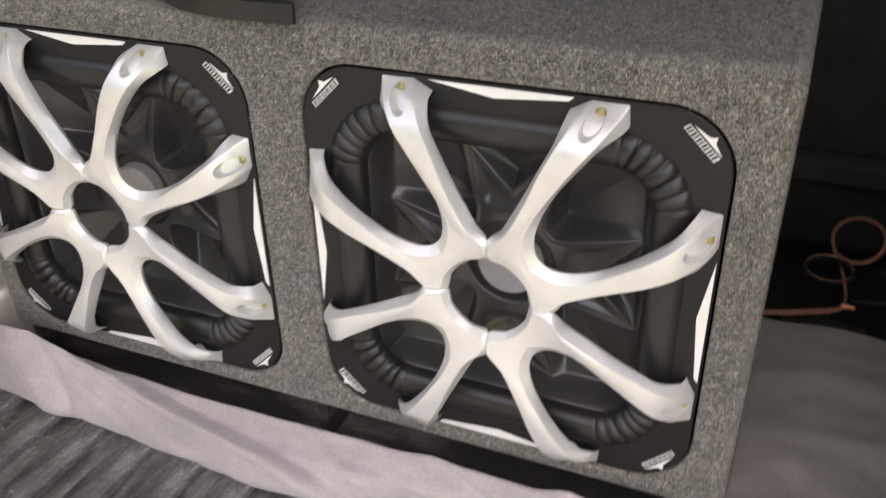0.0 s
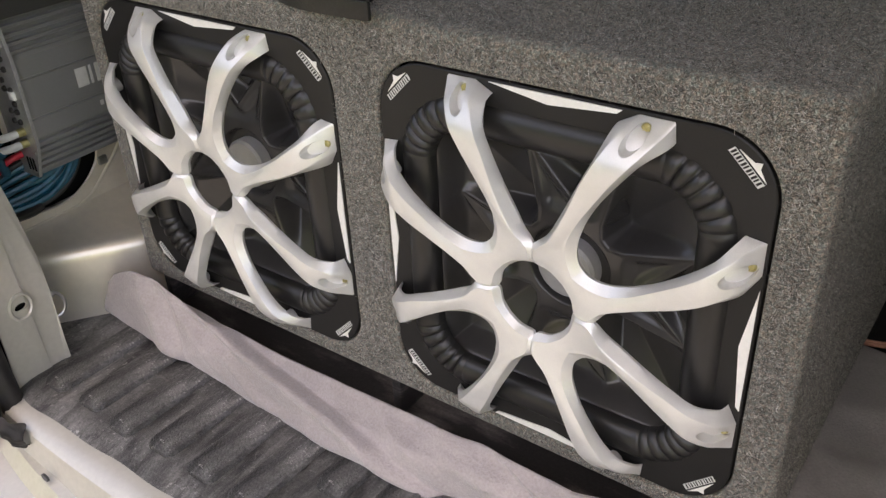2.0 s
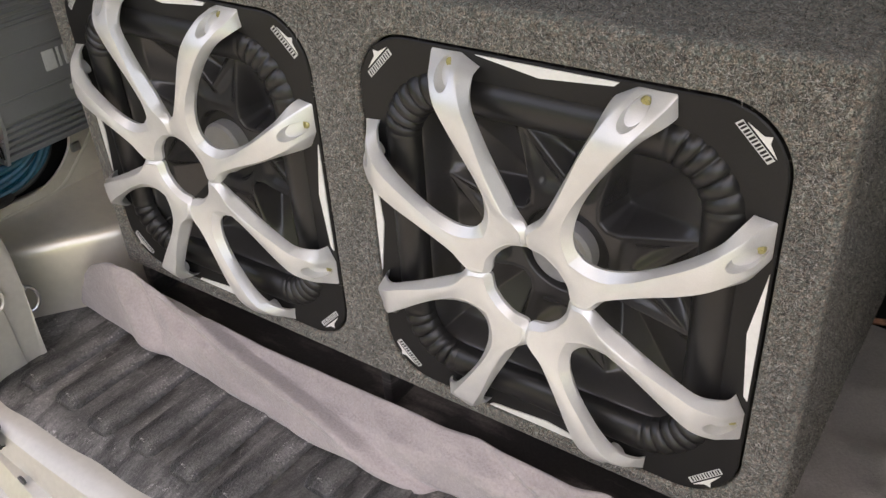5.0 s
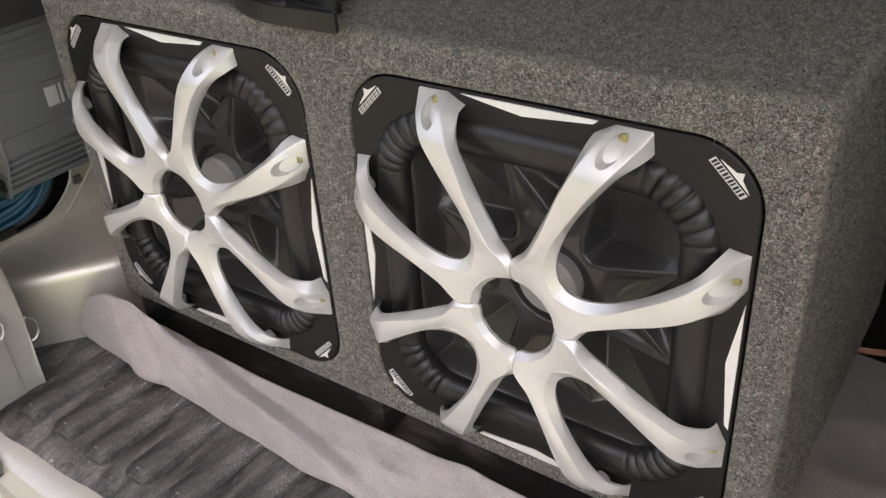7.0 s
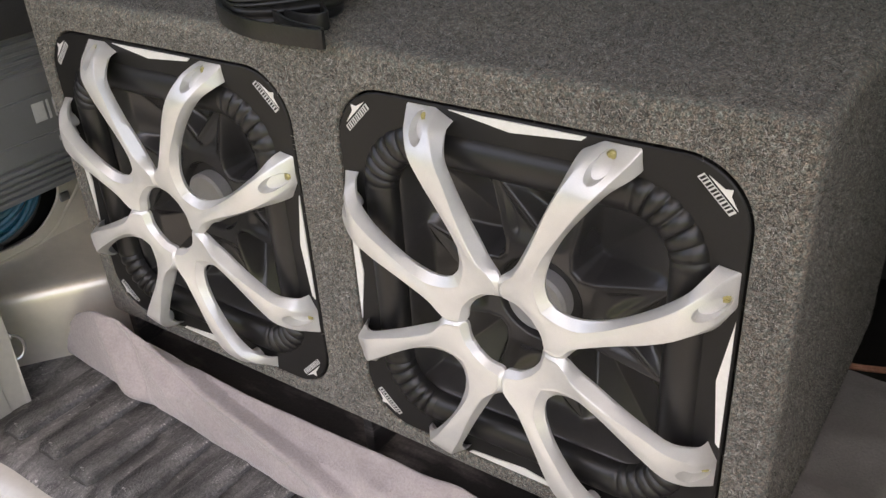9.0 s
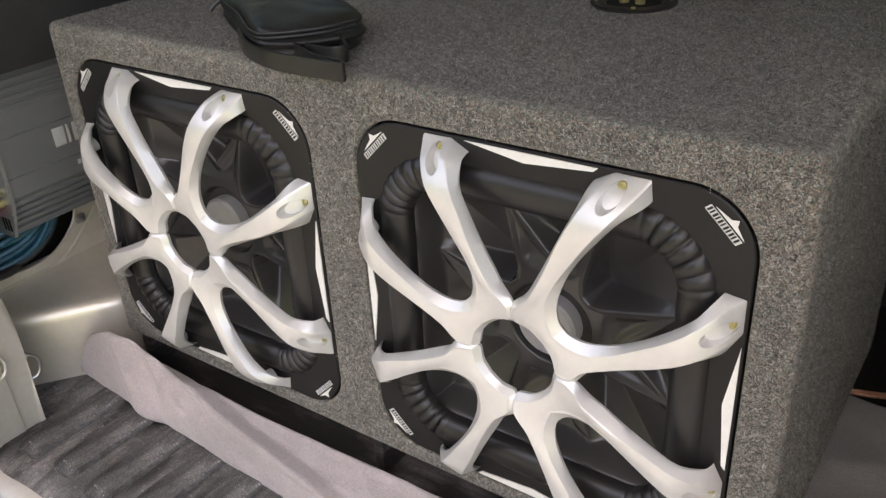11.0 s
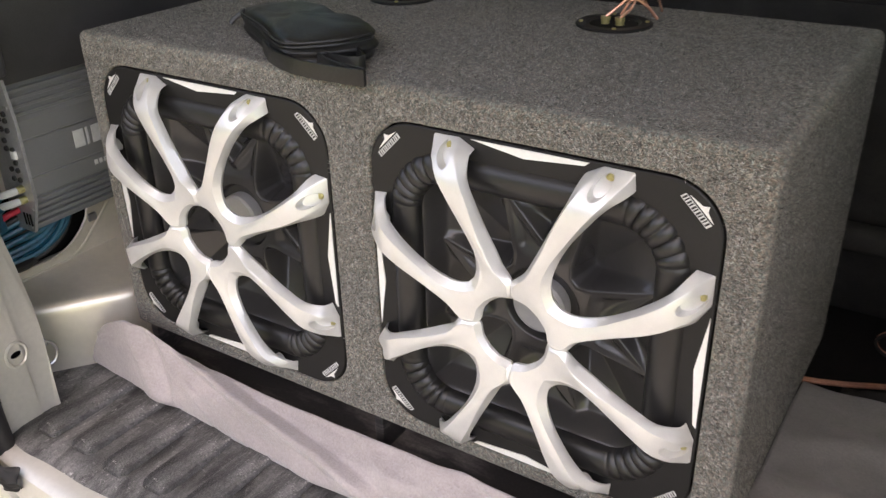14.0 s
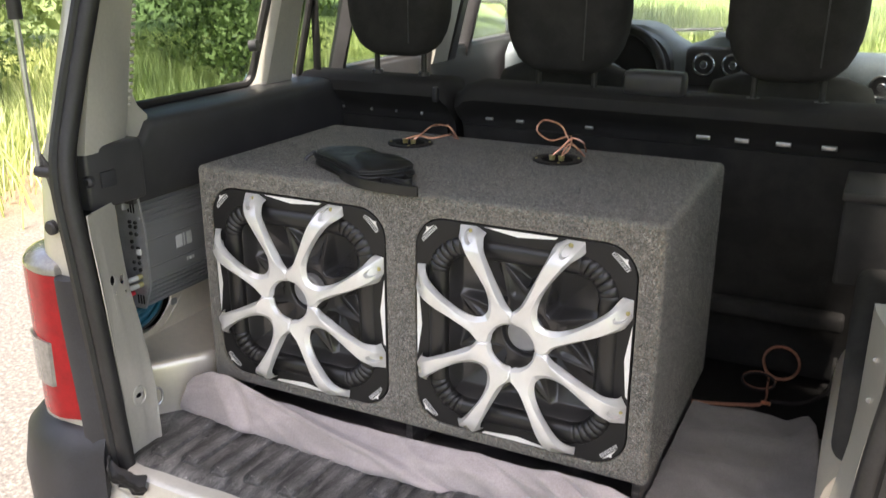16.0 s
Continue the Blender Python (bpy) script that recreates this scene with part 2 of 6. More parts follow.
M_DASH = material("grey_dashboard", (0.22, 0.255, 0.27), 0.42, vary=0.12, scale=10, fine=300, bump=0.1)
M_CHROME = material("silver_ring", (0.6, 0.62, 0.64), 0.2, metal=0.9, vary=0.06, scale=40, bump=0.02)
M_MIRROR = material("mirror_glass", (0.85, 0.87, 0.88), 0.03, metal=1.0, vary=0.02, bump=0.0, rvary=0.0)
M_LCD = material("lcd_screen", (0.27, 0.33, 0.27), 0.35, vary=0.05, bump=0.0)
M_CYAN = material("cyan_plastic", (0.02, 0.5, 0.6), 0.4, vary=0.05, bump=0.02)
M_GLASS = glass_material("window_glass", (0.80, 0.88, 0.82))
M_TINT = glass_material("tinted_glass", (0.27, 0.345, 0.315))
M_TINTED = glass_material("lightly_tinted_glass", (0.38, 0.46, 0.41))
M_GRASS = leaf_material("grass_blades", (0.25, 0.33, 0.1), (0.58, 0.62, 0.32), 1.2)
M_LEAF = leaf_material("bush_leaves", (0.07, 0.12, 0.035), (0.25, 0.33, 0.13), 0.9)
M_BARK = material("dark_bark", (0.09, 0.075, 0.06), 0.9, vary=0.3, scale=12, fine=60, bump=0.8, dist=0.01)


def ground_material():
    m, nodes, links, bsdf = mat_base("gravel_and_soil")
    co = nodes.new("ShaderNodeTexCoord").outputs["Object"]
    stone = noise_node(nodes, links, co, 70, 4.0, 0.75)
    patch = noise_node(nodes, links, co, 1.6, 5.0, 0.6)
    sep = nodes.new("ShaderNodeSeparateXYZ")
    links.new(co, sep.inputs[0])
    c = ramp_node(nodes, links, stone, [(0.3, (0.055, 0.05, 0.044)), (0.52, (0.122, 0.115, 0.103)), (0.72, (0.25, 0.24, 0.22))])
    litter = ramp_node(nodes, links, stone, [(0.3, (0.09, 0.062, 0.038)), (0.7, (0.25, 0.185, 0.115))])
    mr = nodes.new("ShaderNodeMapRange")
    mr.inputs["From Min"].default_value, mr.inputs["From Max"].default_value = -2.2, -3.0
    wob = nodes.new("ShaderNodeMath")
    wob.operation, wob.inputs[1].default_value = "MULTIPLY_ADD", 1.4
    links.new(patch, wob.inputs[0])
    links.new(sep.outputs["X"], wob.inputs[2])
    links.new(wob.outputs[0], mr.inputs["Value"])
    c = mix_node(nodes, links, "MIX", mr.outputs["Result"], c, litter)
    turf = ramp_node(nodes, links, stone, [(0.3, (0.06, 0.10, 0.025)), (0.7, (0.2, 0.27, 0.075))])
    far = nodes.new("ShaderNodeMapRange")
    far.inputs["From Min"].default_value, far.inputs["From Max"].default_value = 4.2, 5.2
    wave = nodes.new("ShaderNodeMath")
    wave.operation, wave.inputs[1].default_value = "MULTIPLY_ADD", 1.2
    links.new(patch, wave.inputs[0])
    links.new(sep.outputs["Y"], wave.inputs[2])
    links.new(wave.outputs[0], far.inputs["Value"])
    c = mix_node(nodes, links, "MIX", far.outputs["Result"], c, turf)
    deep = nodes.new("ShaderNodeMapRange")
    deep.inputs["From Min"].default_value, deep.inputs["From Max"].default_value = -4.0, -4.8
    links.new(sep.outputs["X"], deep.inputs["Value"])
    c = mix_node(nodes, links, "MIX", deep.outputs["Result"], c, turf)
    other = nodes.new("ShaderNodeMapRange")
    other.inputs["From Min"].default_value, other.inputs["From Max"].default_value = 2.6, 3.4
    links.new(sep.outputs["X"], other.inputs["Value"])
    c = mix_node(nodes, links, "MIX", other.outputs["Result"], c, turf)
    links.new(c, bsdf.inputs["Base Color"])
    bsdf.inputs["Roughness"].default_value = 0.9
    b = nodes.new("ShaderNodeBump")
    b.inputs["Strength"].default_value, b.inputs["Distance"].default_value = 0.7, 0.02
    links.new(stone, b.inputs["Height"])
    links.new(b.outputs["Normal"], bsdf.inputs["Normal"])
    return m


M_GROUND = ground_material()


# ---------- mesh helpers ----------
def finish(bm, name, mat, smooth=True, angle=38):
    bmesh.ops.recalc_face_normals(bm, faces=bm.faces)
    me = bpy.data.meshes.new(name)
    bm.to_mesh(me)
    bm.free()
    if mat:
        me.materials.append(mat)
    if smooth:
        me.polygons.foreach_set("use_smooth", [True] * len(me.polygons))
        me.set_sharp_from_angle(angle=radians(angle))
    return me


def part(name, bm, mat, parent, label="", smooth=True, angle=38):
    """Links a bmesh as one mesh object under a thing or a part."""
    ob = new(name, finish(bm, name, mat, smooth, angle))
    ob.parent = parent
    if label:
        tagged(ob, label)
    return ob


def thing(name, at, label, category, group="", kind=""):
    ob = new(name)
    ob.empty_display_size = 0.02
    ob.location = at
    return tagged(ob, label, category, group, kind)


def whole(name, bm, mat, label, category, group="", kind="", at=(0, 0, 0), smooth=True, angle=38):
    ob = new(name, finish(bm, name, mat, smooth, angle))
    ob.location = at
    return tagged(ob, label, category, group, kind)


def merge(bm, other, m=None):
    """Adds one bmesh to another."""
    if m is not None:
        bmesh.ops.transform(other, matrix=m, verts=other.verts)
    tmp = bpy.data.meshes.new("tmp")
    other.to_mesh(tmp)
    other.free()
    bm.from_mesh(tmp)
    bpy.data.meshes.remove(tmp)
    return bm


def rbox(x0, x1, y0, y1, z0, z1, bevel=0.002, seg=2):
    bm = bmesh.new()
    bmesh.ops.create_cube(bm, size=1)
    for v in bm.verts:
        v.co = Vector(((x0 + x1) / 2 + v.co.x * (x1 - x0), (y0 + y1) / 2 + v.co.y * (y1 - y0), (z0 + z1) / 2 + v.co.z * (z1 - z0)))
    if bevel:
        bmesh.ops.bevel(bm, geom=bm.edges[:], offset=bevel, segments=seg, profile=0.5, affect="EDGES")
    return bm


def loft(rings, closed=True, caps=True):
    bm = bmesh.new()
    vs = [[bm.verts.new(p) for p in ring] for ring in rings]
    n = len(rings[0])
    for a, b in zip(vs, vs[1:]):
        for i in range(n if closed else n - 1):
            j = (i + 1) % n
            bm.faces.new((a[i], a[j], b[j], b[i]))
    if caps and closed:
        bm.faces.new(vs[0])
        bm.faces.new(vs[-1][::-1])
    return bm


def curve_through(pts, k=6):
    """A smooth line through points (Catmull-Rom)."""
    p = [Vector(q) for q in pts]
    p = [p[0] * 2 - p[1], *p, p[-1] * 2 - p[-2]]
    out = []
    for a, b, c, d in zip(p, p[1:], p[2:], p[3:]):
        for i in range(k):
            t = i / k
            out.append(0.5 * (2 * b + (c - a) * t + (2 * a - 5 * b + 4 * c - d) * t * t + (3 * b - a - 3 * c + d) * t ** 3))
    out.append(p[-2])
    return out


def tube(pts, r, n=8, k=6, flat=1.0):
    line = curve_through(pts, k) if k else [Vector(q) for q in pts]
    rings, side = [], None
    for i, q in enumerate(line):
        d = (line[min(i + 1, len(line) - 1)] - line[max(i - 1, 0)]).normalized()
        side = (Vector((0.13, 0.31, 0.94)) if side is None else side)
        side = (side - d * side.dot(d)).normalized()
        up = d.cross(side)
        rr = r(i / (len(line) - 1)) if callable(r) else r
        rings.append([q + side * math.cos(2 * math.pi * j / n) * rr * flat + up * math.sin(2 * math.pi * j / n) * rr for j in range(n)])
    return loft(rings)


def disc(r, depth, n=24, at=(0, 0, 0), bevel=0.0):
    """A round plate whose axis is y, its face at -depth."""
    rings = []
    for rad, y in ((r, 0), (r, -depth + bevel), (r - bevel, -depth)) if bevel else ((r, 0), (r, -depth)):
        rings.append([Vector((at[0] + rad * math.cos(2 * math.pi * i / n), at[1] + y, at[2] + rad * math.sin(2 * math.pi * i / n))) for i in range(n)])
    return loft(rings)


def rounded_square(half, r, n=10, half_z=None):
    """Points (x, z) of a square with rounded corners, n steps a corner."""
    hz = half_z or half
    out = []
    for q, (sx, sz) in enumerate(((1, 1), (-1, 1), (-1, -1), (1, -1))):
        for i in range(n + 1):
            a = math.pi / 2 * (q + i / n)
            out.append((sx * (half - r) + r * math.cos(a), sz * (hz - r) + r * math.sin(a)))
    return out


def slab(pts, depth, to3, bevel=0.0):
    """A flat polygon of 2D points, given thickness; to3(a, b, d) lays it into space."""
    n = len(pts)
    if bevel:
        c = Vector((sum(p[0] for p in pts) / n, sum(p[1] for p in pts) / n))
        rings = [[to3(*p, 0) for p in pts], [to3(*p, depth - bevel) for p in pts]]
        inset = []
        for p in pts:
            v = Vector(p) - c
            v = c + v * max(0.0, 1 - bevel / max(v.length, 1e-6))
            inset.append(to3(v.x, v.y, depth))
        rings.append(inset)
        return loft(rings)
    return loft([[to3(*p, 0) for p in pts], [to3(*p, depth) for p in pts]])


def holed_plate(outer, holes, thick, to3):
    """A plate with openings cut through it."""
    bm = bmesh.new()
    edges = []
    for loop in (outer, *holes):
        vs = [bm.verts.new((p[0], p[1], 0)) for p in loop]
        edges += [bm.edges.new((vs[i], vs[(i + 1) % len(vs)])) for i in range(len(vs))]
    bmesh.ops.triangle_fill(bm, use_beauty=True, use_dissolve=False, edges=edges)
    ext = bmesh.ops.extrude_face_region(bm, geom=bm.faces[:])
    for v in [g for g in ext["geom"] if isinstance(g, bmesh.types.BMVert)]:
        v.co.z = thick
    for v in bm.verts:
        v.co = to3(v.co.x, v.co.y, v.co.z)
    return bm


def sheet(nu, nv, f):
    """A grid of points f(u, v), u and v from 0 to 1."""
    bm = bmesh.new()
    vs = [[bm.verts.new(f(i / nu, j / nv)) for j in range(nv + 1)] for i in range(nu + 1)]
    for i in range(nu):
        for j in range(nv):
            bm.faces.new((vs[i][j], vs[i + 1][j], vs[i + 1][j + 1], vs[i][j + 1]))
    return bm


def mirrored(bm, side):
    """Left parts as they are, right parts mirrored about the van's middle."""
    if side > 0:
        for v in bm.verts:
            v.co.x = 2 * (XC + 0.016) - v.co.x
    return bm


def interp(x, table):
    xs, ys = zip(*table)
    return float(np.interp(x, xs, ys))


def smoothstep(a, b, x):
    t = min(1.0, max(0.0, (x - a) / (b - a)))
    return t * t * (3 - 2 * t)


def wob(x, y, z, s):
    return noise.noise(Vector((x, y, z)) * s)


# ---------- ground ----------
def ground_height(x, y):
    d = max(0.0, -x - 2.6)
    return 0.035 * d + 0.05 * wob(x, y, 3.1, 0.5) * min(1, d) + 0.008 * wob(x, y, 0, 3)


def ground_sheet(u, v):
    a, b = 2 * u - 1, 2 * v - 1
    x, y = 60 * a * abs(a) ** 1.6, 60 * b * abs(b) ** 1.6 + 1
    return Vector((x, y, ground_height(x, y) if abs(x) < 40 else 1.3))


whole("ground", sheet(120, 120, ground_sheet), M_GROUND, "pale gravel road edged with leaf litter and grass", "ground", kind="structure")

# ---------- the van's body ----------
van = thing("van", (0, 0, 0), "cream-painted small van with its tailgate up, parked on gravel", "van")

# painted door jambs: a strip that leans out, then in, as it rises
JAMB = [(0.53, (-0.394, -0.186), (-0.390, -0.119)), (0.60, (-0.393, -0.185), (-0.392, -0.118)), (0.655, (-0.392, -0.184), (-0.396, -0.1145)), (0.70, (-0.391, -0.188), (-0.404, -0.112)),
        (0.76, (-0.389, -0.194), (-0.409, -0.117)), (0.845, (-0.388, -0.200), (-0.417, -0.127)), (0.965, (-0.402, -0.200), (-0.430, -0.124)), (1.06, (-0.428, -0.166), (-0.452, -0.062)), (1.27, (-0.415, -0.128), (-0.458, -0.012)),
        (1.50, (-0.385, -0.075), (-0.425, 0.045)), (1.74, (-0.335, -0.015), (-0.375, 0.11))]


JAMB_FAR = [(0.53, (-0.394, -0.186), (-0.398, -0.110)), (0.66, (-0.392, -0.184), (-0.408, -0.104)), (0.845, (-0.392, -0.186), (-0.443, -0.090)), (0.965, (-0.408, -0.186), (-0.449, -0.086))] + JAMB[7:]


def jamb_point(z, w, d, table=JAMB):
    """On the jamb at height z, w from its rear edge (0) to its inner edge (1), d deep behind its face."""
    ox, oy = interp(z, [(j[0], j[1][0]) for j in table]), interp(z, [(j[0], j[1][1]) for j in table])
    ix, iy = interp(z, [(j[0], j[2][0]) for j in table]), interp(z, [(j[0], j[2][1]) for j in table])
    n = Vector((-(iy - oy), ix - ox, 0)).normalized()
    return Vector((ox + (ix - ox) * w, oy + (iy - oy) * w, z)) + n * d


def ring2d(cx, cy, rx, ry, n=18, turn=0.0):
    return [(cx + rx * math.cos(2 * math.pi * i / n) * math.cos(turn) - ry * math.sin(2 * math.pi * i / n) * math.sin(turn),
             cy + rx * math.cos(2 * math.pi * i / n) * math.sin(turn) + ry * math.sin(2 * math.pi * i / n) * math.cos(turn)) for i in range(n)]


def jamb_return():
    """The cream inner return of the far door pillar, with its dark seam."""
    rings = []
    for z in np.linspace(0.53, 0.985, 12):
        k = 0.02 * smoothstep(0.86, 0.7, z)
        rings.append([Vector((0.634, -0.192, z)), Vector((0.629, -0.16, z)), Vector((0.6195 - k * 0.5, -0.118, z)), Vector((0.6175 - k * 0.8, -0.094, z)), Vector((0.64, -0.09, z)), Vector((0.66, -0.18, z))])
    ob = part("pillar_return", loft(rings), M_PAINT, van, "cream-painted inner return of the door pillar")
    for z in (0.945, 0.90):
        part("return_screw", disc(0.003, 0.002, 12, (0.6255, -0.146, z), 0.0008), M_METAL, ob)


def jamb(side):
    on_jamb = lambda z, w, d: jamb_point(z, w, d, JAMB if side < 0 else JAMB_FAR)
    z0, z1 = 0.53, 0.97
    edge = [(w, z0) for w in np.linspace(0, 1, 7)] + [(1, z) for z in np.linspace(z0, z1, 14)[1:]] + [(w, z1) for w in np.linspace(1, 0, 7)[1:]] + [(0, z) for z in np.linspace(z1, z0, 14)[1:-1]]
    holes = [ring2d(0.43, 0.861, 0.10, 0.0078), ring2d(0.80, 0.853, 0.10, 0.0078), ring2d(0.45, 0.840, 0.03, 0.0026, 8),
             ring2d(0.83, 0.832, 0.03, 0.0026, 8), ring2d(0.46, 0.662, 0.105, 0.0042, 14)]
    bm = holed_plate(edge, holes, 0.002, lambda a, b, d: on_jamb(b, a, d))
    lower = part("pillar_lower", mirrored(bm, side), M_PAINT, van, "cream-painted door pillar with drilled holes")
    zs = np.linspace(1.05, 1.74, 22)
    rings = [[on_jamb(z, 0, 0), on_jamb(z, 0.12, -0.004), on_jamb(z, 0.9, -0.004), on_jamb(z, 1, 0), on_jamb(z, 1, 0.02), on_jamb(z, 0, 0.02)] for z in zs]
    part("pillar_upper", mirrored(loft(rings), side), M_PAINT, van)
    # Near-black sheet behind the holes, in place of the pillar's inner shade.
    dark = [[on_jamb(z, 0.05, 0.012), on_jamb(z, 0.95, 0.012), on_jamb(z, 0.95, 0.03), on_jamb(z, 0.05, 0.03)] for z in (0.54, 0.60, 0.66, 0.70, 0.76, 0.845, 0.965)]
    part("pillar_shade_sheet", mirrored(loft(dark), side), M_DARK, van)
    # embossed ring round the striker slot
    c = [on_jamb(0.662 + 0.015 * math.sin(a), 0.46 + 0.19 * math.cos(a), -0.0005) for a in np.linspace(0, 2 * math.pi, 25)]
    part("slot_rim", mirrored(tube(c, 0.0022, 6, 0), side), M_PAINT, lower)
    teeth = bmesh.new()
    for k in range(22):
        z = 1.105 + 0.0105 * k
        merge(teeth, rbox(-0.003, 0.003, -0.004, 0.004, -0.0028, 0.0028, 0.001, 1), Matrix.Translation(on_jamb(z, 1.02, -0.001)))
    part("edge_trim", mirrored(teeth, side), M_PAINT, van)
    # weather seal
    seal = [(-0.386, -0.2, 0.548), (-0.392, -0.203, 0.66), (-0.40, -0.206, 0.78), (-0.41, -0.208, 0.9), (-0.426, -0.204, 1.03), (-0.424, -0.178, 1.13), (-0.404, -0.143, 1.27), (-0.375, -0.085, 1.5), (-0.325, -0.02, 1.75)]
    part("weather_seal", mirrored(tube(seal, 0.0135, 10, 5), side), M_SEAL, van, "black rubber door seal")
    lip = [(x - 0.012, y - 0.012, z) for x, y, z in seal]
    part("seal_lip", mirrored(tube(lip, 0.007, 6, 5), side), M_SEAL, van)
    line = curve_through([(-0.412, -0.196, 0.600), (-0.402, -0.214, 0.592), (-0.380, -0.224, 0.585), (-0.352, -0.223, 0.578), (-0.328, -0.212, 0.573)], 8)

    def crumple(u, v):
        p = line[round(u * (len(line) - 1))]
        swell = math.sin(math.pi * min(1.0, v * 1.1)) * (0.6 + 0.4 * math.sin(math.pi * u))
        crease = 0.007 * (1 - min(1.0, 2.4 * abs(wob(u * 0.5, v * 0.16 + 0.2 * u, 3.7, 6.0)))) + 0.004 * wob(u, v * 0.5, 1.1, 11)
        return p + Vector((0.006 * math.sin(3 * v), -0.013 * swell - crease, -0.052 * v * (1 - 0.35 * u) + 0.004 * wob(u, v, 6.1, 4)))

    fold = sheet(len(line) - 1, 22, crumple)
    bmesh.ops.solidify(fold, geom=fold.faces[:], thickness=0.005)
    part("seal_corner", mirrored(fold, side), M_SEAL, van, "crumpled black rubber seal corner")
    ring = [Vector((-0.399 + 0.003 * math.cos(a), -0.1130 + 0.0105 * math.cos(a), 0.640 + 0.0155 * math.sin(a))) for a in np.linspace(0, 2 * math.pi, 29)]
    tie = part("tie_down_ring", mirrored(tube(ring, 0.0021, 8, 0), side), M_METAL, van, "steel tie-down ring")
    part("ring_staple", mirrored(tube([(-0.418, -0.113, 0.651), (-0.400, -0.113, 0.652), (-0.397, -0.113, 0.6555), (-0.400, -0.113, 0.659), (-0.420, -0.113, 0.660)], 0.0018, 8, 3), side), M_METAL, tie)


BODY = [(0.36, [(-0.41, -0.21), (-0.54, -0.2), (-0.60, -0.15), (-0.625, -0.02), (-0.627, 0.14), (-0.629, 0.4), (-0.63, 2.0)]),
        (0.63, [(-0.41, -0.212), (-0.535, -0.207), (-0.59, -0.16), (-0.615, -0.02), (-0.617, 0.14), (-0.619, 0.4), (-0.62, 2.0)]),
        (0.88, [(-0.42, -0.208), (-0.50, -0.198), (-0.548, -0.155), (-0.60, -0.02), (-0.607, 0.14), (-0.609, 0.4), (-0.61, 2.0)]),
        (1.03, [(-0.443, -0.205), (-0.492, -0.19), (-0.528, -0.15), (-0.575, 0.0), (-0.582, 0.14), (-0.584, 0.4), (-0.585, 2.0)]),
        (1.075, [(-0.44, -0.195), (-0.485, -0.178), (-0.52, -0.14), (-0.565, 0.0), (-0.572, 0.14), (-0.574, 0.4), (-0.575, 2.0)])]
UPPER = [(1.075, [(-0.44, -0.195), (-0.485, -0.178), (-0.52, -0.14), (-0.548, -0.06), (-0.552, -0.028)]),
         (1.27, [(-0.42, -0.15), (-0.452, -0.145), (-0.485, -0.112), (-0.515, -0.04), (-0.52, 0.0)]),
         (1.50, [(-0.39, -0.09), (-0.42, -0.085), (-0.45, -0.055), (-0.475, 0.01), (-0.48, 0.05)]),
         (1.76, [(-0.335, -0.025), (-0.36, -0.02), (-0.385, 0.01), (-0.405, 0.07), (-0.41, 0.11)])]


def body_skin(table, inset):
    rings = []
    for z, pts in table:
        line = curve_through([(x, y, z) for x, y in pts], 5)
        back = [Vector((p.x + inset, p.y + inset * 0.6, z)) for p in reversed(line)]
        rings.append(line + back)
    fine = []
    for a, b in zip(rings, rings[1:]):
        for i in range(5):
            fine.append([p.lerp(q, i / 5) for p, q in zip(a, b)])
    fine.append(rings[-1])
    return loft(fine)


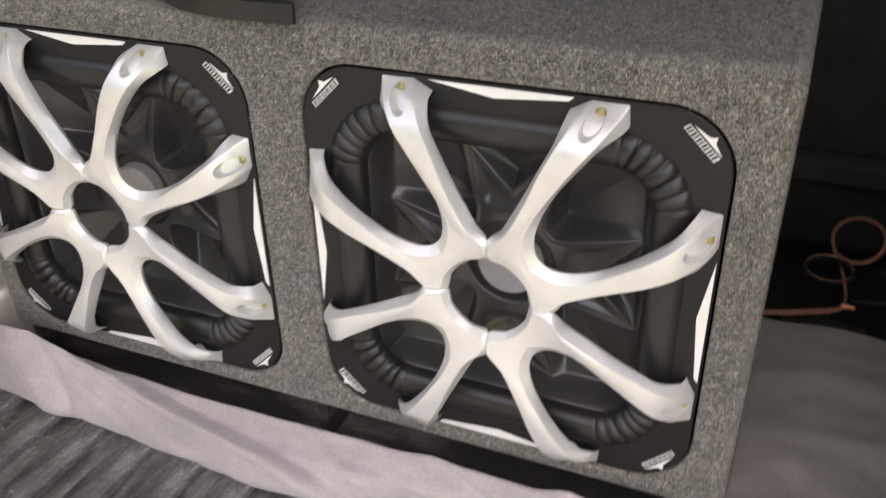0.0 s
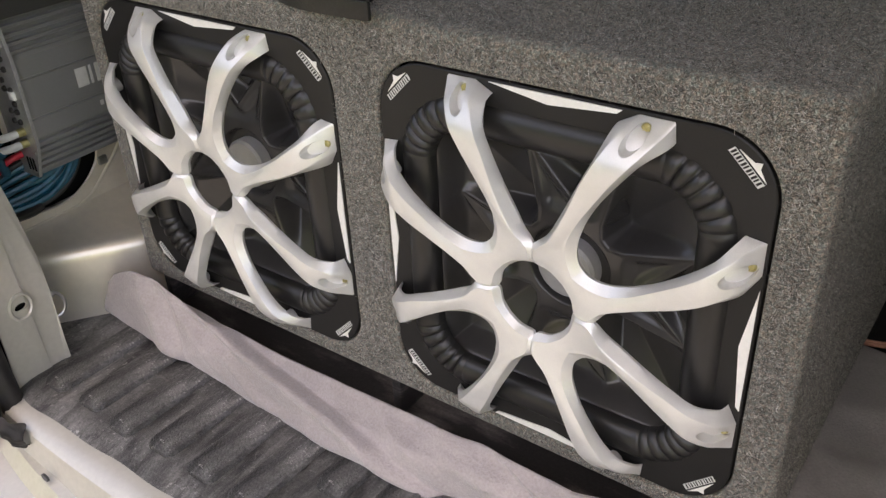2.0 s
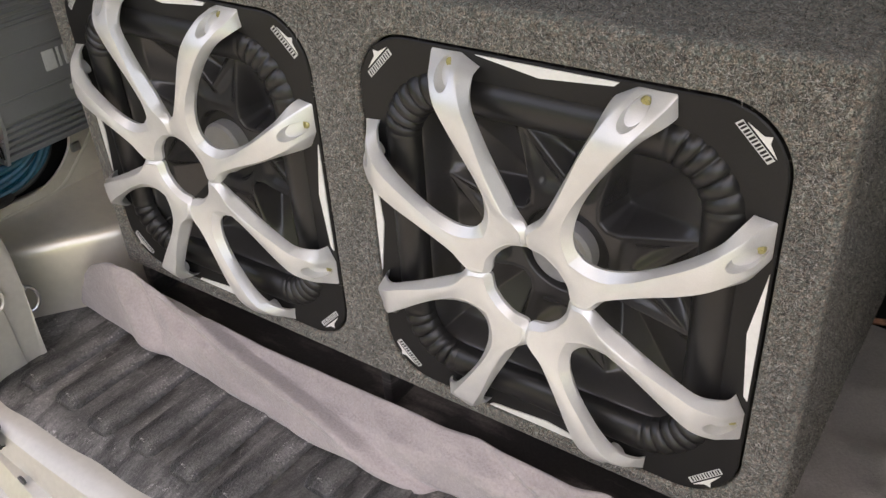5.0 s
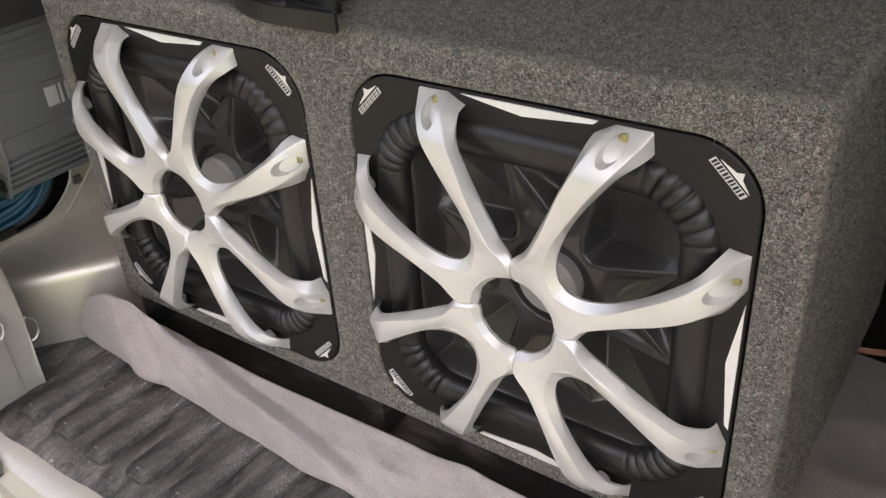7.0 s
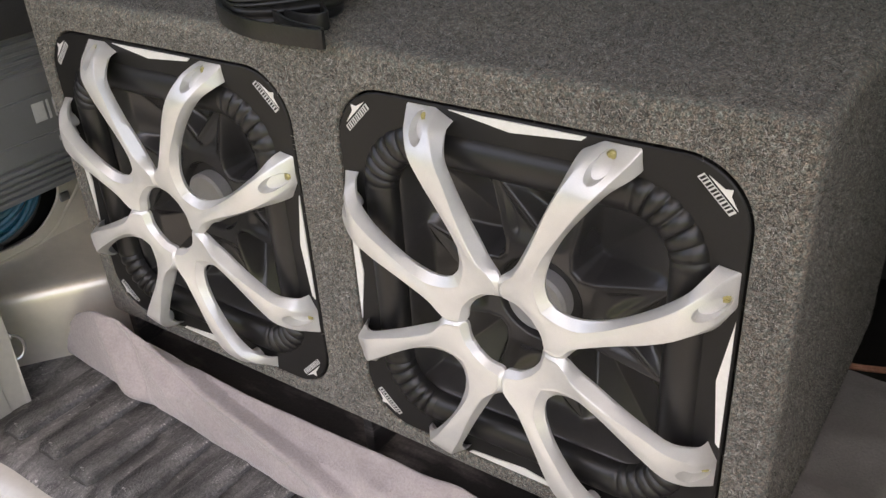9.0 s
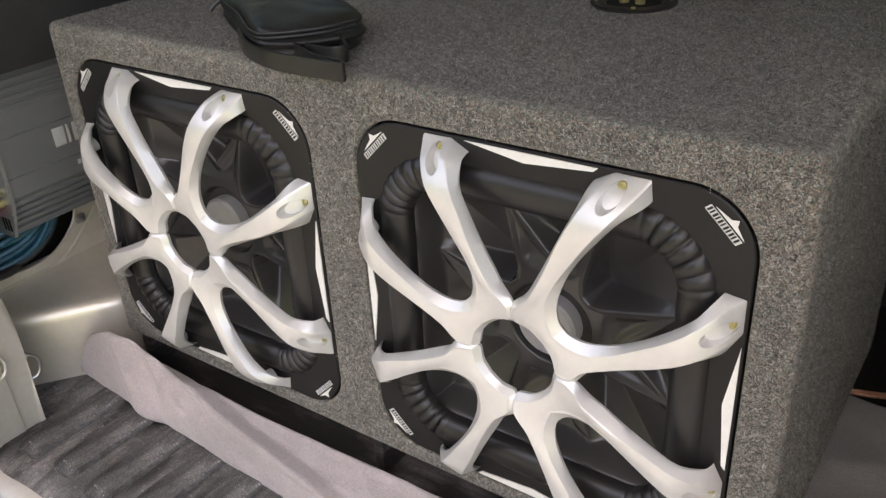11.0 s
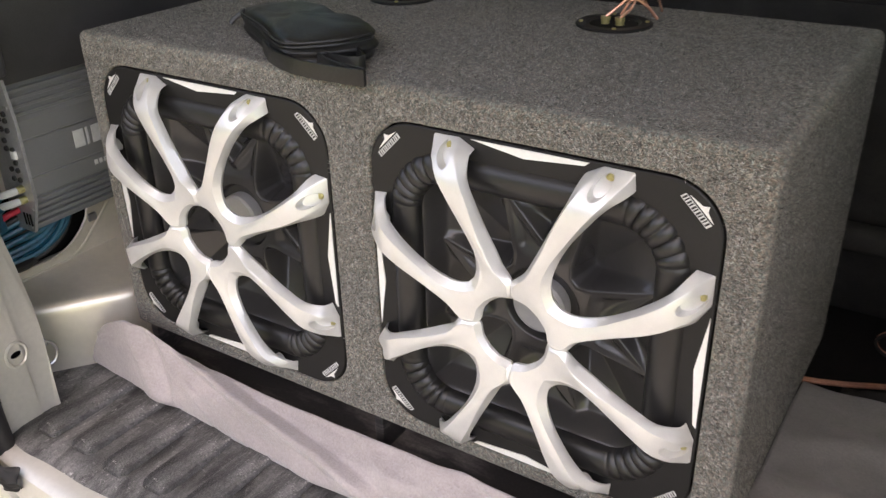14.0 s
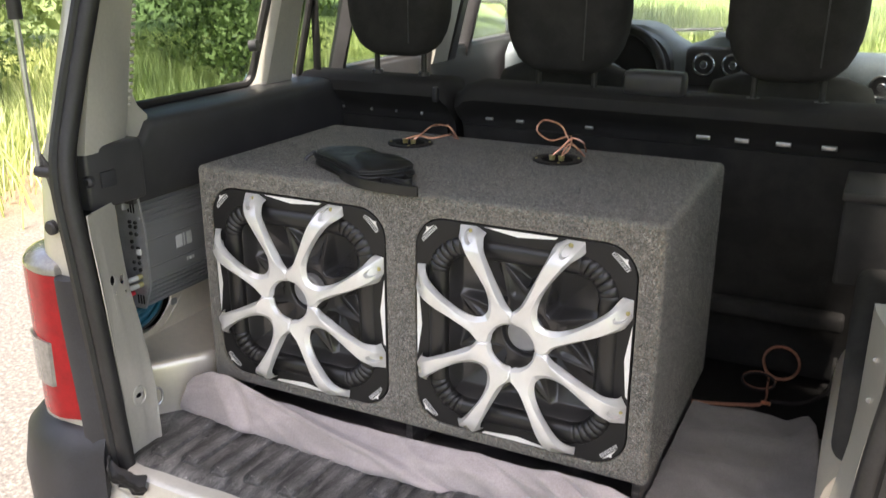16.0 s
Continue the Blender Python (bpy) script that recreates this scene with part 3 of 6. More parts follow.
def shell(side):
    part("quarter_panel", mirrored(body_skin(BODY, 0.012), side), M_PAINT, van, "cream-painted body side")
    part("rear_pillar_skin", mirrored(body_skin(UPPER, 0.01), side), M_PAINT, van)
    # pillars between the side windows
    for y0, y1, mat, x in ((0.365, 0.47, M_PAINT, -0.520), (1.125, 1.235, M_PAINT, -0.530), (1.225, 1.285, M_TRIM, -0.529), (1.35, 1.385, M_TRIM, -0.533), (0.665, 0.70, M_TRIM, -0.535), (1.92, 2.0, M_TRIM, -0.54)):
        rings = []
        for z in np.linspace(1.04, 1.74, 9):
            lean = (z - 1.04) * 0.25
            rings.append([Vector(p) for p in ((x + lean, y0 + lean * 0.25, z), (x + lean, y1 - 0.02, z), (x - 0.04 + lean, y1, z), (x - 0.04 + lean, y0, z))])
        part("window_pillar", mirrored(loft(rings), side), mat, van)
    # the tail lamp, wrapped round the corner
    lamp_rings, clear_rings = [], []
    for z in np.linspace(0.632, 0.87, 14):
        k = smoothstep(0.632, 0.87, z)
        line = curve_through([(-0.457 - 0.014 * k, -0.214, z), (-0.505 - 0.0 * k, -0.223 + 0.006 * k, z), (-0.56, -0.199, z), (-0.60, -0.15, z), (-0.612, -0.09, z)], 5)
        back = [p + Vector((0.016, 0.02, 0)) for p in reversed(line)]
        lamp_rings.append(line + back)
        if 0.68 < z < 0.765:
            clear_rings.append([p + Vector((-0.002, -0.004, 0)) for p in line[4:12]] + [p + Vector((0.006, 0.006, 0)) for p in reversed(line[4:12])])
    lamp = part("tail_lamp", mirrored(loft(lamp_rings), side), M_RED, van, "red tail lamp with a clear reversing lens")
    part("clear_lens", mirrored(loft(clear_rings), side), M_CLEAR, lamp)
    crown = line + [Vector((-0.585, -0.09, 0.87)), Vector((-0.50, -0.17, 0.87)), Vector((-0.462, -0.196, 0.87))]
    mid = Vector((-0.525, -0.165, 0.87))
    top = [[mid + (p - mid) * k + Vector((0, 0, dz)) for p in crown] for k, dz in ((1.0, 0.001), (1.0, 0.006), (0.97, 0.011), (0.88, 0.017), (0.6, 0.024), (0.2, 0.027))]
    part("lamp_cap", mirrored(loft(top), side), M_CLEAR, lamp, "clear glossy lamp top")
    # plastic panel between lamp and seal
    rings = []
    for z in np.linspace(0.56, 0.872, 10):
        k = smoothstep(0.56, 0.872, z)
        rings.append([Vector((-0.402 - 0.018 * k, -0.216, z)), Vector((-0.425 - 0.015 * k, -0.226, z)), Vector((-0.441 - 0.018 * k, -0.226, z)), Vector((-0.454 - 0.016 * k, -0.214, z)), Vector((-0.454 - 0.016 * k, -0.196, z)), Vector((-0.405 - 0.018 * k, -0.196, z))])
    part("lamp_surround", mirrored(loft(rings), side), M_BUMPER, van, "dark grey plastic panel beside the lamp")
    # bumper corner
    rings = []
    for z, g in ((0.28, -0.012), (0.30, 0.0), (0.40, 0.012), (0.52, 0.014), (0.585, 0.006), (0.612, -0.012), (0.622, -0.035)):
        line = curve_through([(-0.405, -0.225 - g * 0.4, z), (-0.47, -0.24 - g, z), (-0.555 - g, -0.226 - g, z), (-0.624 - g, -0.165 - g, z), (-0.642 - g, -0.06, z), (-0.645 - g, 0.08, z), (-0.645 - g, 0.25, z)], 5)
        rings.append(line + [Vector((-0.60, 0.25, z)), Vector((-0.54, -0.12, z)), Vector((-0.425, -0.195, z))])
    part("bumper_corner", mirrored(loft(rings), side), M_BUMPER, van, "dark grey textured plastic bumper corner")
    # gas strut from body to tailgate
    if side < 0:
        base = Vector((-0.480, -0.205, 1.03))
        topp = Vector((-0.474, -0.215, 1.74))
        strut = part("gas_strut", tube([base, base.lerp(topp, 0.5)], 0.0045, 10, 1), M_METAL, van, "chromed tailgate gas strut")
        part("strut_cylinder", tube([base.lerp(topp, 0.30), topp], 0.010, 12, 1), M_SEAL, strut)
        part("strut_foot", tube([(-0.455, -0.2, 1.028), (-0.484, -0.206, 1.03)], 0.009, 10, 1), M_SEAL, strut)
        part("strut_bracket", slab([(-0.1, 0.028), (0.0, 0.0), (-0.02, -0.05)], 0.004, lambda a, b, d: Vector((-0.455 + a * 0.25, -0.2 - d, 1.03 + b))), M_TRIM, strut)
        part("bump_stop", disc(0.011, 0.012, 16, (-0.472, -0.2, 0.945), 0.003), M_SEAL, van)


def inner_side(side):
    """Bare painted panel over the wheel arch, with a cable opening under the amplifier."""
    rings = []
    if side < 0:
        # the arch runs in obliquely from the door pillar, with a crisp crest and a shelf that sweeps up to the panel
        for y in np.linspace(-0.16, 0.62, 60):
            t = -0.401 + 0.72 * (y + 0.002)
            face = max(-0.506, t if t < -0.40 else -0.382 - 0.018 * math.exp(-(t + 0.40) / 0.018))
            k = min(1.0, (face + 0.51) / 0.03)
            ring = [(face, 0.50), (face, 0.62), (face, 0.6515), (face - 0.0008 * k, 0.6565), (face - 0.0026 * k, 0.6607), (face - 0.0056 * k, 0.6640), (face - 0.0095 * k, 0.6660), (face - 0.0140 * k, 0.6672)]
            x0 = ring[-1][0]
            ring += [(x0 + (-0.5095 - x0) * s, 0.6672 + 0.003 * s + 0.012 * s ** 4) for s in (0.2, 0.4, 0.6, 0.74, 0.86, 0.94, 1.0)]
            rings.append([Vector((x, y, z)) for x, z in ring] + [Vector((-0.54, y, 0.683)), Vector((-0.54, y, 0.50))])
    else:
        prof = [(-0.360, 0.50), (-0.360, 0.71), (-0.362, 0.735), (-0.367, 0.755), (-0.376, 0.772), (-0.390, 0.785), (-0.408, 0.793), (-0.43, 0.797), (-0.4575, 0.80)]
        for y in np.linspace(-0.09, 0.3, 26):
            arch = 0.006 * smoothstep(-0.1, 0.1, y)
            rings.append([Vector((x + arch * (0.8 if z > 0.6 else 0), y, z)) for x, z in prof] + [Vector((-0.5, y, 0.806)), Vector((-0.5, y, 0.50))])
    part("wheel_arch", mirrored(loft(rings), side), M_INNER, van, "cream-painted wheel arch panel")
    plane = -0.51 if side < 0 else -0.458
    notch = [(-0.16, 0.698), (-0.067, 0.698), (-0.04, 0.694), (-0.015, 0.693), (0.006, 0.697), (0.022, 0.705), (0.036, 0.716), (0.047, 0.729), (0.053, 0.745), (0.05, 0.765), (0.03, 0.80), (-0.056, 0.80)]
    outer = [(-0.056 if side > 0 else -0.16, 0.675), (0.62, 0.675), (0.62, 1.05), (-0.056, 1.05)] + (notch[::-1] if side < 0 else [])
    bm = holed_plate(outer, [], 0.003, lambda a, b, d: Vector((plane - d, a, b)))
    # Far panel is dark trim, chosen also to cut light bounced onto the box.
    panel = part("side_panel", mirrored(bm, side), M_INNER if side < 0 else M_TRIM, van)
    if side < 0:
        gusset = [(-0.068, 1.035), (-0.008, 1.035), (-0.008, 1.083), (-0.026, 1.10), (-0.05, 1.16), (-0.06, 1.16)]
        part("pillar_gusset", slab(gusset, 0.004, lambda a, b, d: Vector((-0.4595 - d, a, b))), M_PAINT, van)
        part("opening_lip", tube([Vector((plane, a, b)) for a, b in notch[:9]], 0.0022, 6, 4), M_INNER, panel)
        bead = [(-0.16, 0.681), (-0.027, 0.681), (0.007, 0.682), (0.030, 0.690), (0.053, 0.709), (0.077, 0.731), (0.092, 0.752), (0.10, 0.79)]
        part("pressed_bead", tube([Vector((plane - 0.001, a, b)) for a, b in bead], 0.0028, 8, 6), M_INNER, panel)
        part("cable_clip", rbox(plane, plane + 0.005, 0.048, 0.061, 0.722, 0.733, 0.0015, 2), M_METAL, panel, "small bright metal clip")
    # Near-black sheet in place of the shade behind the panel opening.
    part("side_shade_sheet", mirrored(rbox(-0.56, -0.545, -0.13, 0.6, 0.55, 1.03, 0), side), M_DARK, van)
    # black plastic trims
    part("pillar_trim", mirrored(rbox(-0.50, -0.428, -0.168, -0.055, 0.962, 1.058, 0.006, 3), side), M_TRIM, van, "black plastic pillar trim")
    part("trim_clip", mirrored(rbox(-0.43, -0.4245, -0.145, -0.115, 0.995, 1.02, 0.003, 2), side), M_BUMPER, van)
    part("trim_knob", mirrored(disc(0.009, 0.01, 16, (-0.43, -0.16, 1.01), 0.003), side), M_BUMPER, van)
    rings = []
    for y in np.linspace(-0.06, 0.62, 48):
        rise = -0.031 * (1 - smoothstep(-0.04, -0.010, y))
        w = 0.005 * smoothstep(0.02, 0.12, y)
        rings.append([Vector((-0.458, y, 0.945)), Vector((-0.452 + w, y, 0.985)), Vector((-0.447 + w, y, 1.045 + rise)), Vector((-0.4475 + w, y, 1.062 + rise)), Vector((-0.450 + w, y, 1.071 + rise)),
                      Vector((-0.457 + w, y, 1.077 + rise)), Vector((-0.475, y, 1.080 + rise)), Vector((-0.53, y, 1.080 + rise)), Vector((-0.53, y, 0.945))])
    part("side_trim", mirrored(loft(rings), side), M_TRIM, van, "black plastic side trim with a ledge")
    part("trim_block", mirrored(rbox(-0.52, -0.462, 0.40, 0.485, 0.70, 1.065, 0.012, 3), side), M_TRIM, van)
    part("belt_trim", mirrored(rbox(-0.59, -0.535, 0.44, 2.0, 0.62, 1.078, 0.015, 3), side), M_TRIM, van)
    # window frames and panes
    for y0, y1 in ((-0.02, 0.335), (0.52, 1.12), (1.28, 1.92)):
        x = -0.525 if y0 < 0.3 else -0.545
        z0 = 1.085 if y0 < 0.3 else 1.07
        lean = lambda a, b, d, x=x, z0=z0: Vector((x + (b - z0) * 0.25 - d, a + (b - z0) * (0.12 if x > -0.54 else 0), b))
        cyc = [((y0 + y1) / 2 + a, (z0 + 1.52) / 2 + b) for a, b in rounded_square((y1 - y0) / 2, 0.022, 6, (1.52 - z0) / 2)]
        pane = part("side_window", mirrored(slab(cyc, 0.004, lambda a, b, d, f=lean: f(a, b, d + 0.012)), side), M_TINT if y0 < 0.3 else M_TINTED if y0 < 1 else M_GLASS, van, "tinted rear quarter window glass" if y0 < 0.3 else "clear side window glass")
        pane.visible_shadow = False
        part("window_seal", mirrored(tube([lean(a, b, 0) for a, b in cyc + cyc[:1]], 0.008, 8, 0), side), M_SEAL, van)
    if side < 0:
        part("window_catch", tube([(-0.505, 0.318, 1.16), (-0.49, 0.322, 1.162)], 0.011, 10, 1), M_TRIM, van)
        belt = [(-0.50, 0.52, 1.5), (-0.50, 0.53, 1.25), (-0.51, 0.545, 1.06), (-0.515, 0.55, 0.9)]
        part("seat_belt", tube(belt, 0.014, 8, 5, 0.25), M_SEAT, van, "black seat belt")
        belt = [(-0.455, 1.10, 1.5), (-0.485, 1.07, 1.25), (-0.505, 1.04, 1.06), (-0.51, 1.03, 0.9)]
        part("seat_belt", tube(belt, 0.016, 8, 5, 0.4), M_SEAT, van, "black seat belt")


jamb_return()
part("side_locker", rbox(0.566, 0.70, 0.285, 0.43, 0.866, 1.004, 0.006, 3), M_SEAT, van, "black plastic side locker")
part("locker_lid", rbox(0.563, 0.70, 0.282, 0.43, 0.994, 1.008, 0.004, 2), M_BLACK, van)
part("arch_cover", rbox(0.598, 0.70, -0.08, 0.34, 0.778, 0.90, 0.02, 4), M_SEAT, van, "black cover over the wheel arch")
for s in (-1, 1):
    jamb(s)
    shell(s)
    inner_side(s)

# roof, tailgate, floor pan, front
for s in (-1, 1):
    rings = [[Vector((x, y, z)) for x, z in ((-0.418, 1.50), (-0.395, 1.60), (-0.375, 1.74), (-0.41, 1.745), (-0.44, 1.62), (-0.455, 1.50))] for y in np.linspace(0.03, 1.75, 8)]
    # Unseen fillers added to keep light out between window tops and roof.
    part("roof_gap_filler", mirrored(loft(rings), s), M_PAINT, van, "unseen filler panel between windows and roof")
rings = []
for y in np.linspace(-0.02, 1.75, 12):
    rings.append([Vector((XC + 0.016 + 0.52 * math.cos(a), y, 1.71 + 0.075 * math.sin(a) + (0.02 if k else 0))) for k in (0, 1) for a in (np.linspace(math.pi, 0, 9) if not k else np.linspace(0, math.pi, 9))])
part("roof", loft(rings), M_PAINT, van, "van roof")
def gate(a, b, d):
    """On the raised tailgate: a across, b from hinge to edge."""
    return Vector((XC + a, -0.04 - b, 1.775 + 0.30 * b - 0.13 * b * b + d))


# Unseen; its width and unglazed skin are chosen to shade the boot.
part("tailgate", slab([(-0.6, 0.0), (0.632, 0.0), (0.68, 0.3), (0.68, 1.05), (-0.65, 1.05), (-0.65, 0.3)], 0.03, gate), M_PAINT, van, "raised tailgate")
# Unseen filler added to stop sun leaking between roof and tailgate.
part("rear_gap_filler", rbox(XC - 0.56, XC + 0.56, -0.07, 0.03, 1.70, 1.80, 0.01), M_PAINT, van)
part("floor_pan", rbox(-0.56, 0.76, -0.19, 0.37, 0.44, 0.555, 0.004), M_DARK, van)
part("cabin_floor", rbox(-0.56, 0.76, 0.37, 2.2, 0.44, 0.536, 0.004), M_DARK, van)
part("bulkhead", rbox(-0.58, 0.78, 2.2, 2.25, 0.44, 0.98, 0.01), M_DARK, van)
windscreen = part("windscreen", slab([(-0.45, 0), (0.65, 0), (0.60, 1), (-0.40, 1)], 0.005, lambda a, b, d: Vector((a, 2.3 - 0.55 * b + 0.8 * d, 0.99 + 0.72 * b + 0.6 * d))), M_GLASS, van, "clear windscreen")
windscreen.visible_shadow = False
for pts in ([(-0.20, 2.27, 1.055), (-0.12, 2.262, 1.066), (0.05, 2.25, 1.077)], [(0.02, 2.26, 1.06), (0.20, 2.25, 1.072), (0.42, 2.245, 1.085)]):
    part("wiper", tube(pts, 0.006, 6, 4), M_BLACK, van, "black windscreen wiper")
part("header_rail", rbox(-0.45, 0.65, 1.7, 1.78, 1.66, 1.73, 0.01), M_TRIM, van)
part("bonnet", sheet(10, 8, lambda u, v: Vector((-0.55 + 1.3 * u, 2.32 + 0.8 * v, 0.86 - 0.22 * v * v - 0.05 * (2 * u - 1) ** 4))), M_PAINT, van)

# sill, bumper top and number-plate ledge
prof = [(-0.178, 0.566), (-0.214, 0.566), (-0.222, 0.56), (-0.226, 0.545), (-0.229, 0.532), (-0.236, 0.526), (-0.247, 0.524), (-0.252, 0.518),
        (-0.26, 0.506), (-0.285, 0.502), (-0.34, 0.497), (-0.372, 0.487), (-0.388, 0.466), (-0.394, 0.42), (-0.392, 0.33), (-0.34, 0.3), (-0.18, 0.3)]
rings = []
for x in np.linspace(-0.505, 0.737, 45):
    k = abs((x - XC - 0.016) / 0.571)
    bow = 0.05 * k ** 4
    rings.append([Vector((x, y + (bow if z < 0.53 else 0.022 * k ** 6), z)) for y, z in prof])
part("rear_sill", loft(rings), M_PAINT, van, "cream-painted rear sill and bumper top")
for x in (-0.285, -0.082, 0.3):
    part("sill_plug", slab(ring2d(0, 0, 0.006, 0.0045, 12), 0.0025, lambda a, b, d, x=x: Vector((x + a, -0.232 - d, 0.531 + b))), M_TRIM, van)
part("bumper_seam", tube([(-0.44, -0.30, 0.4995), (-0.3, -0.352, 0.4965), (0.0, -0.367, 0.4925)], 0.0015, 6, 6), M_SEAL, van)

# ---------- boot floor ----------
mat_thing = thing("boot_mat", (0, 0, FLOOR), "worn black rubber boot mat with raised ribs, dusty and scuffed", "mat")


def mat_front(x):
    return -0.215 - 0.004 * math.sin(9 * x) + 0.010 * smoothstep(-0.34, -0.4, x) + 0.03 * smoothstep(0.5, 0.6, x)


def mat_top(u, v):
    x = -0.40 + 1.0 * u
    y = mat_front(x) + v * (0.36 - mat_front(x))
    x -= 0.085 * smoothstep(0.14, 0.0, u) * smoothstep(-0.135, -0.10, y)
    z = -0.006 * smoothstep(0.04, 0.0, v * 0.8) + 0.0012 * wob(x, y, 0, 14) - 0.004 * smoothstep(-0.16, -0.2, y)
    return Vector((x, y, z))


bm = sheet(90, 60, mat_top)
edges = [e for e in bm.edges if e.is_boundary]
ext = bmesh.ops.extrude_edge_only(bm, edges=edges)
for v in [g for g in ext["geom"] if isinstance(g, bmesh.types.BMVert)]:
    v.co.z -= 0.006
part("sheet", bm, M_MAT, mat_thing)


def rib():
    rings = []
    for y, w, h in ((-0.160, 0.010, 0.0), (-0.1585, 0.0140, 0.0045), (-0.154, 0.0165, 0.0072), (-0.147, 0.0172, 0.008), (-0.10, 0.0172, 0.008), (0.0, 0.0172, 0.008), (0.2, 0.0172, 0.008), (0.355, 0.0172, 0.008)):
        rings.append([Vector((-w - 0.002, y, -0.001)), Vector((-w, y, h * 0.8)), Vector((-w + 0.0025, y, h)), Vector((-w * 0.5, y, h * 0.93)), Vector((w * 0.5, y, h * 0.93)), Vector((w - 0.0025, y, h)), Vector((w, y, h * 0.8)), Vector((w + 0.002, y, -0.001))])
    return loft(rings)


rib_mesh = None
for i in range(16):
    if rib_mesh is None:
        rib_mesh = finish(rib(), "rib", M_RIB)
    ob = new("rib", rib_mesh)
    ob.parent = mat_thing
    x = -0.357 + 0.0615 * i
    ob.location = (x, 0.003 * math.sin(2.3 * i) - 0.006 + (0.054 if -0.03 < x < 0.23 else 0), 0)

# torn spot of the mat's edge and the latch recess
tear = [(0.034, -0.194), (0.036, -0.176), (0.034, -0.162), (0.041, -0.150), (0.050, -0.147), (0.055, -0.155), (0.053, -0.170), (0.061, -0.186), (0.056, -0.196)]
part("torn_patch", slab(tear, 0.0035, lambda a, b, d: Vector((a, b, 0.001 + d))), M_PAINT, mat_thing, "torn spot that bares cream paint")
flap = [(-0.006, -0.214), (0.02, -0.222), (0.06, -0.2265), (0.11, -0.2275), (0.15, -0.225), (0.176, -0.219), (0.18, -0.206), (0.165, -0.192), (0.12, -0.184), (0.09, -0.186), (0.075, -0.192), (0.06, -0.187), (0.05, -0.193), (0.036, -0.189), (0.012, -0.197), (0.0, -0.204)]
latch = part("latch_cover", slab(flap, 0.0085, lambda a, b, d: Vector((a, b, 0.5655 + d + 0.0015 * wob(a, b, 0, 40))), 0.002), M_SEAL, van, "torn black rubber flap over the latch")
part("latch_plate", rbox(0.0, 0.172, -0.2265, -0.205, 0.5525, 0.5652, 0.003, 2), M_TRIM, van)
part("latch_slot", rbox(0.06, 0.12, -0.2285, -0.2, 0.556, 0.5635, 0.001), M_DARK, latch)

# ---------- speaker box on its plinth ----------
box = thing("speaker_box", (0, 0, FLOOR), "large speaker enclosure covered in speckled grey carpet, standing in the boot", "speaker box")
BX0, BX1, BZ0, BZ1, BY1 = -0.3745, 0.3815, 0.632, 1.007, 0.402
CENTRES = ((-0.187, 0.8145), (0.187, 0.8145))


def box_shell():
    bm = rbox(BX0, BX1, 0.0, BY1, BZ0 - FLOOR, BZ1 - FLOOR, 0.009, 4)
    bm.faces.ensure_lookup_table()
    face = max((f for f in bm.faces if f.normal.y < -0.99), key=lambda f: f.calc_area())
    loop = [v for v in face.verts]
    bmesh.ops.delete(bm, geom=[face], context="FACES_ONLY")
    edges = [bm.edges.get((a, b)) for a, b in zip(loop, loop[1:] + loop[:1])]
    rims = []
    for cx, cz in CENTRES:
        vs = [bm.verts.new((cx + x, 0, cz - FLOOR + z)) for x, z in rounded_square(0.1648, 0.049, 12)]
        rims.append((cx, cz, vs))
        edges += [bm.edges.new((a, b)) for a, b in zip(vs, vs[1:] + vs[:1])]
    bmesh.ops.triangle_fill(bm, use_beauty=True, use_dissolve=False, edges=edges)
    for cx, cz, vs in rims:
        last = vs
        for half, y in ((0.1634, 0.0005), (0.1626, 0.002), (0.1624, 0.012)):
            nxt = [bm.verts.new((cx + x, y, cz - FLOOR + z)) for x, z in rounded_square(half, 0.0475, 12)]
            for k in range(len(vs)):
                m = (k + 1) % len(vs)
                bm.faces.new((last[k], last[m], nxt[m], nxt[k]))
            last = nxt
    return bm


part("carpeted_shell", box_shell(), M_CARPET, box)


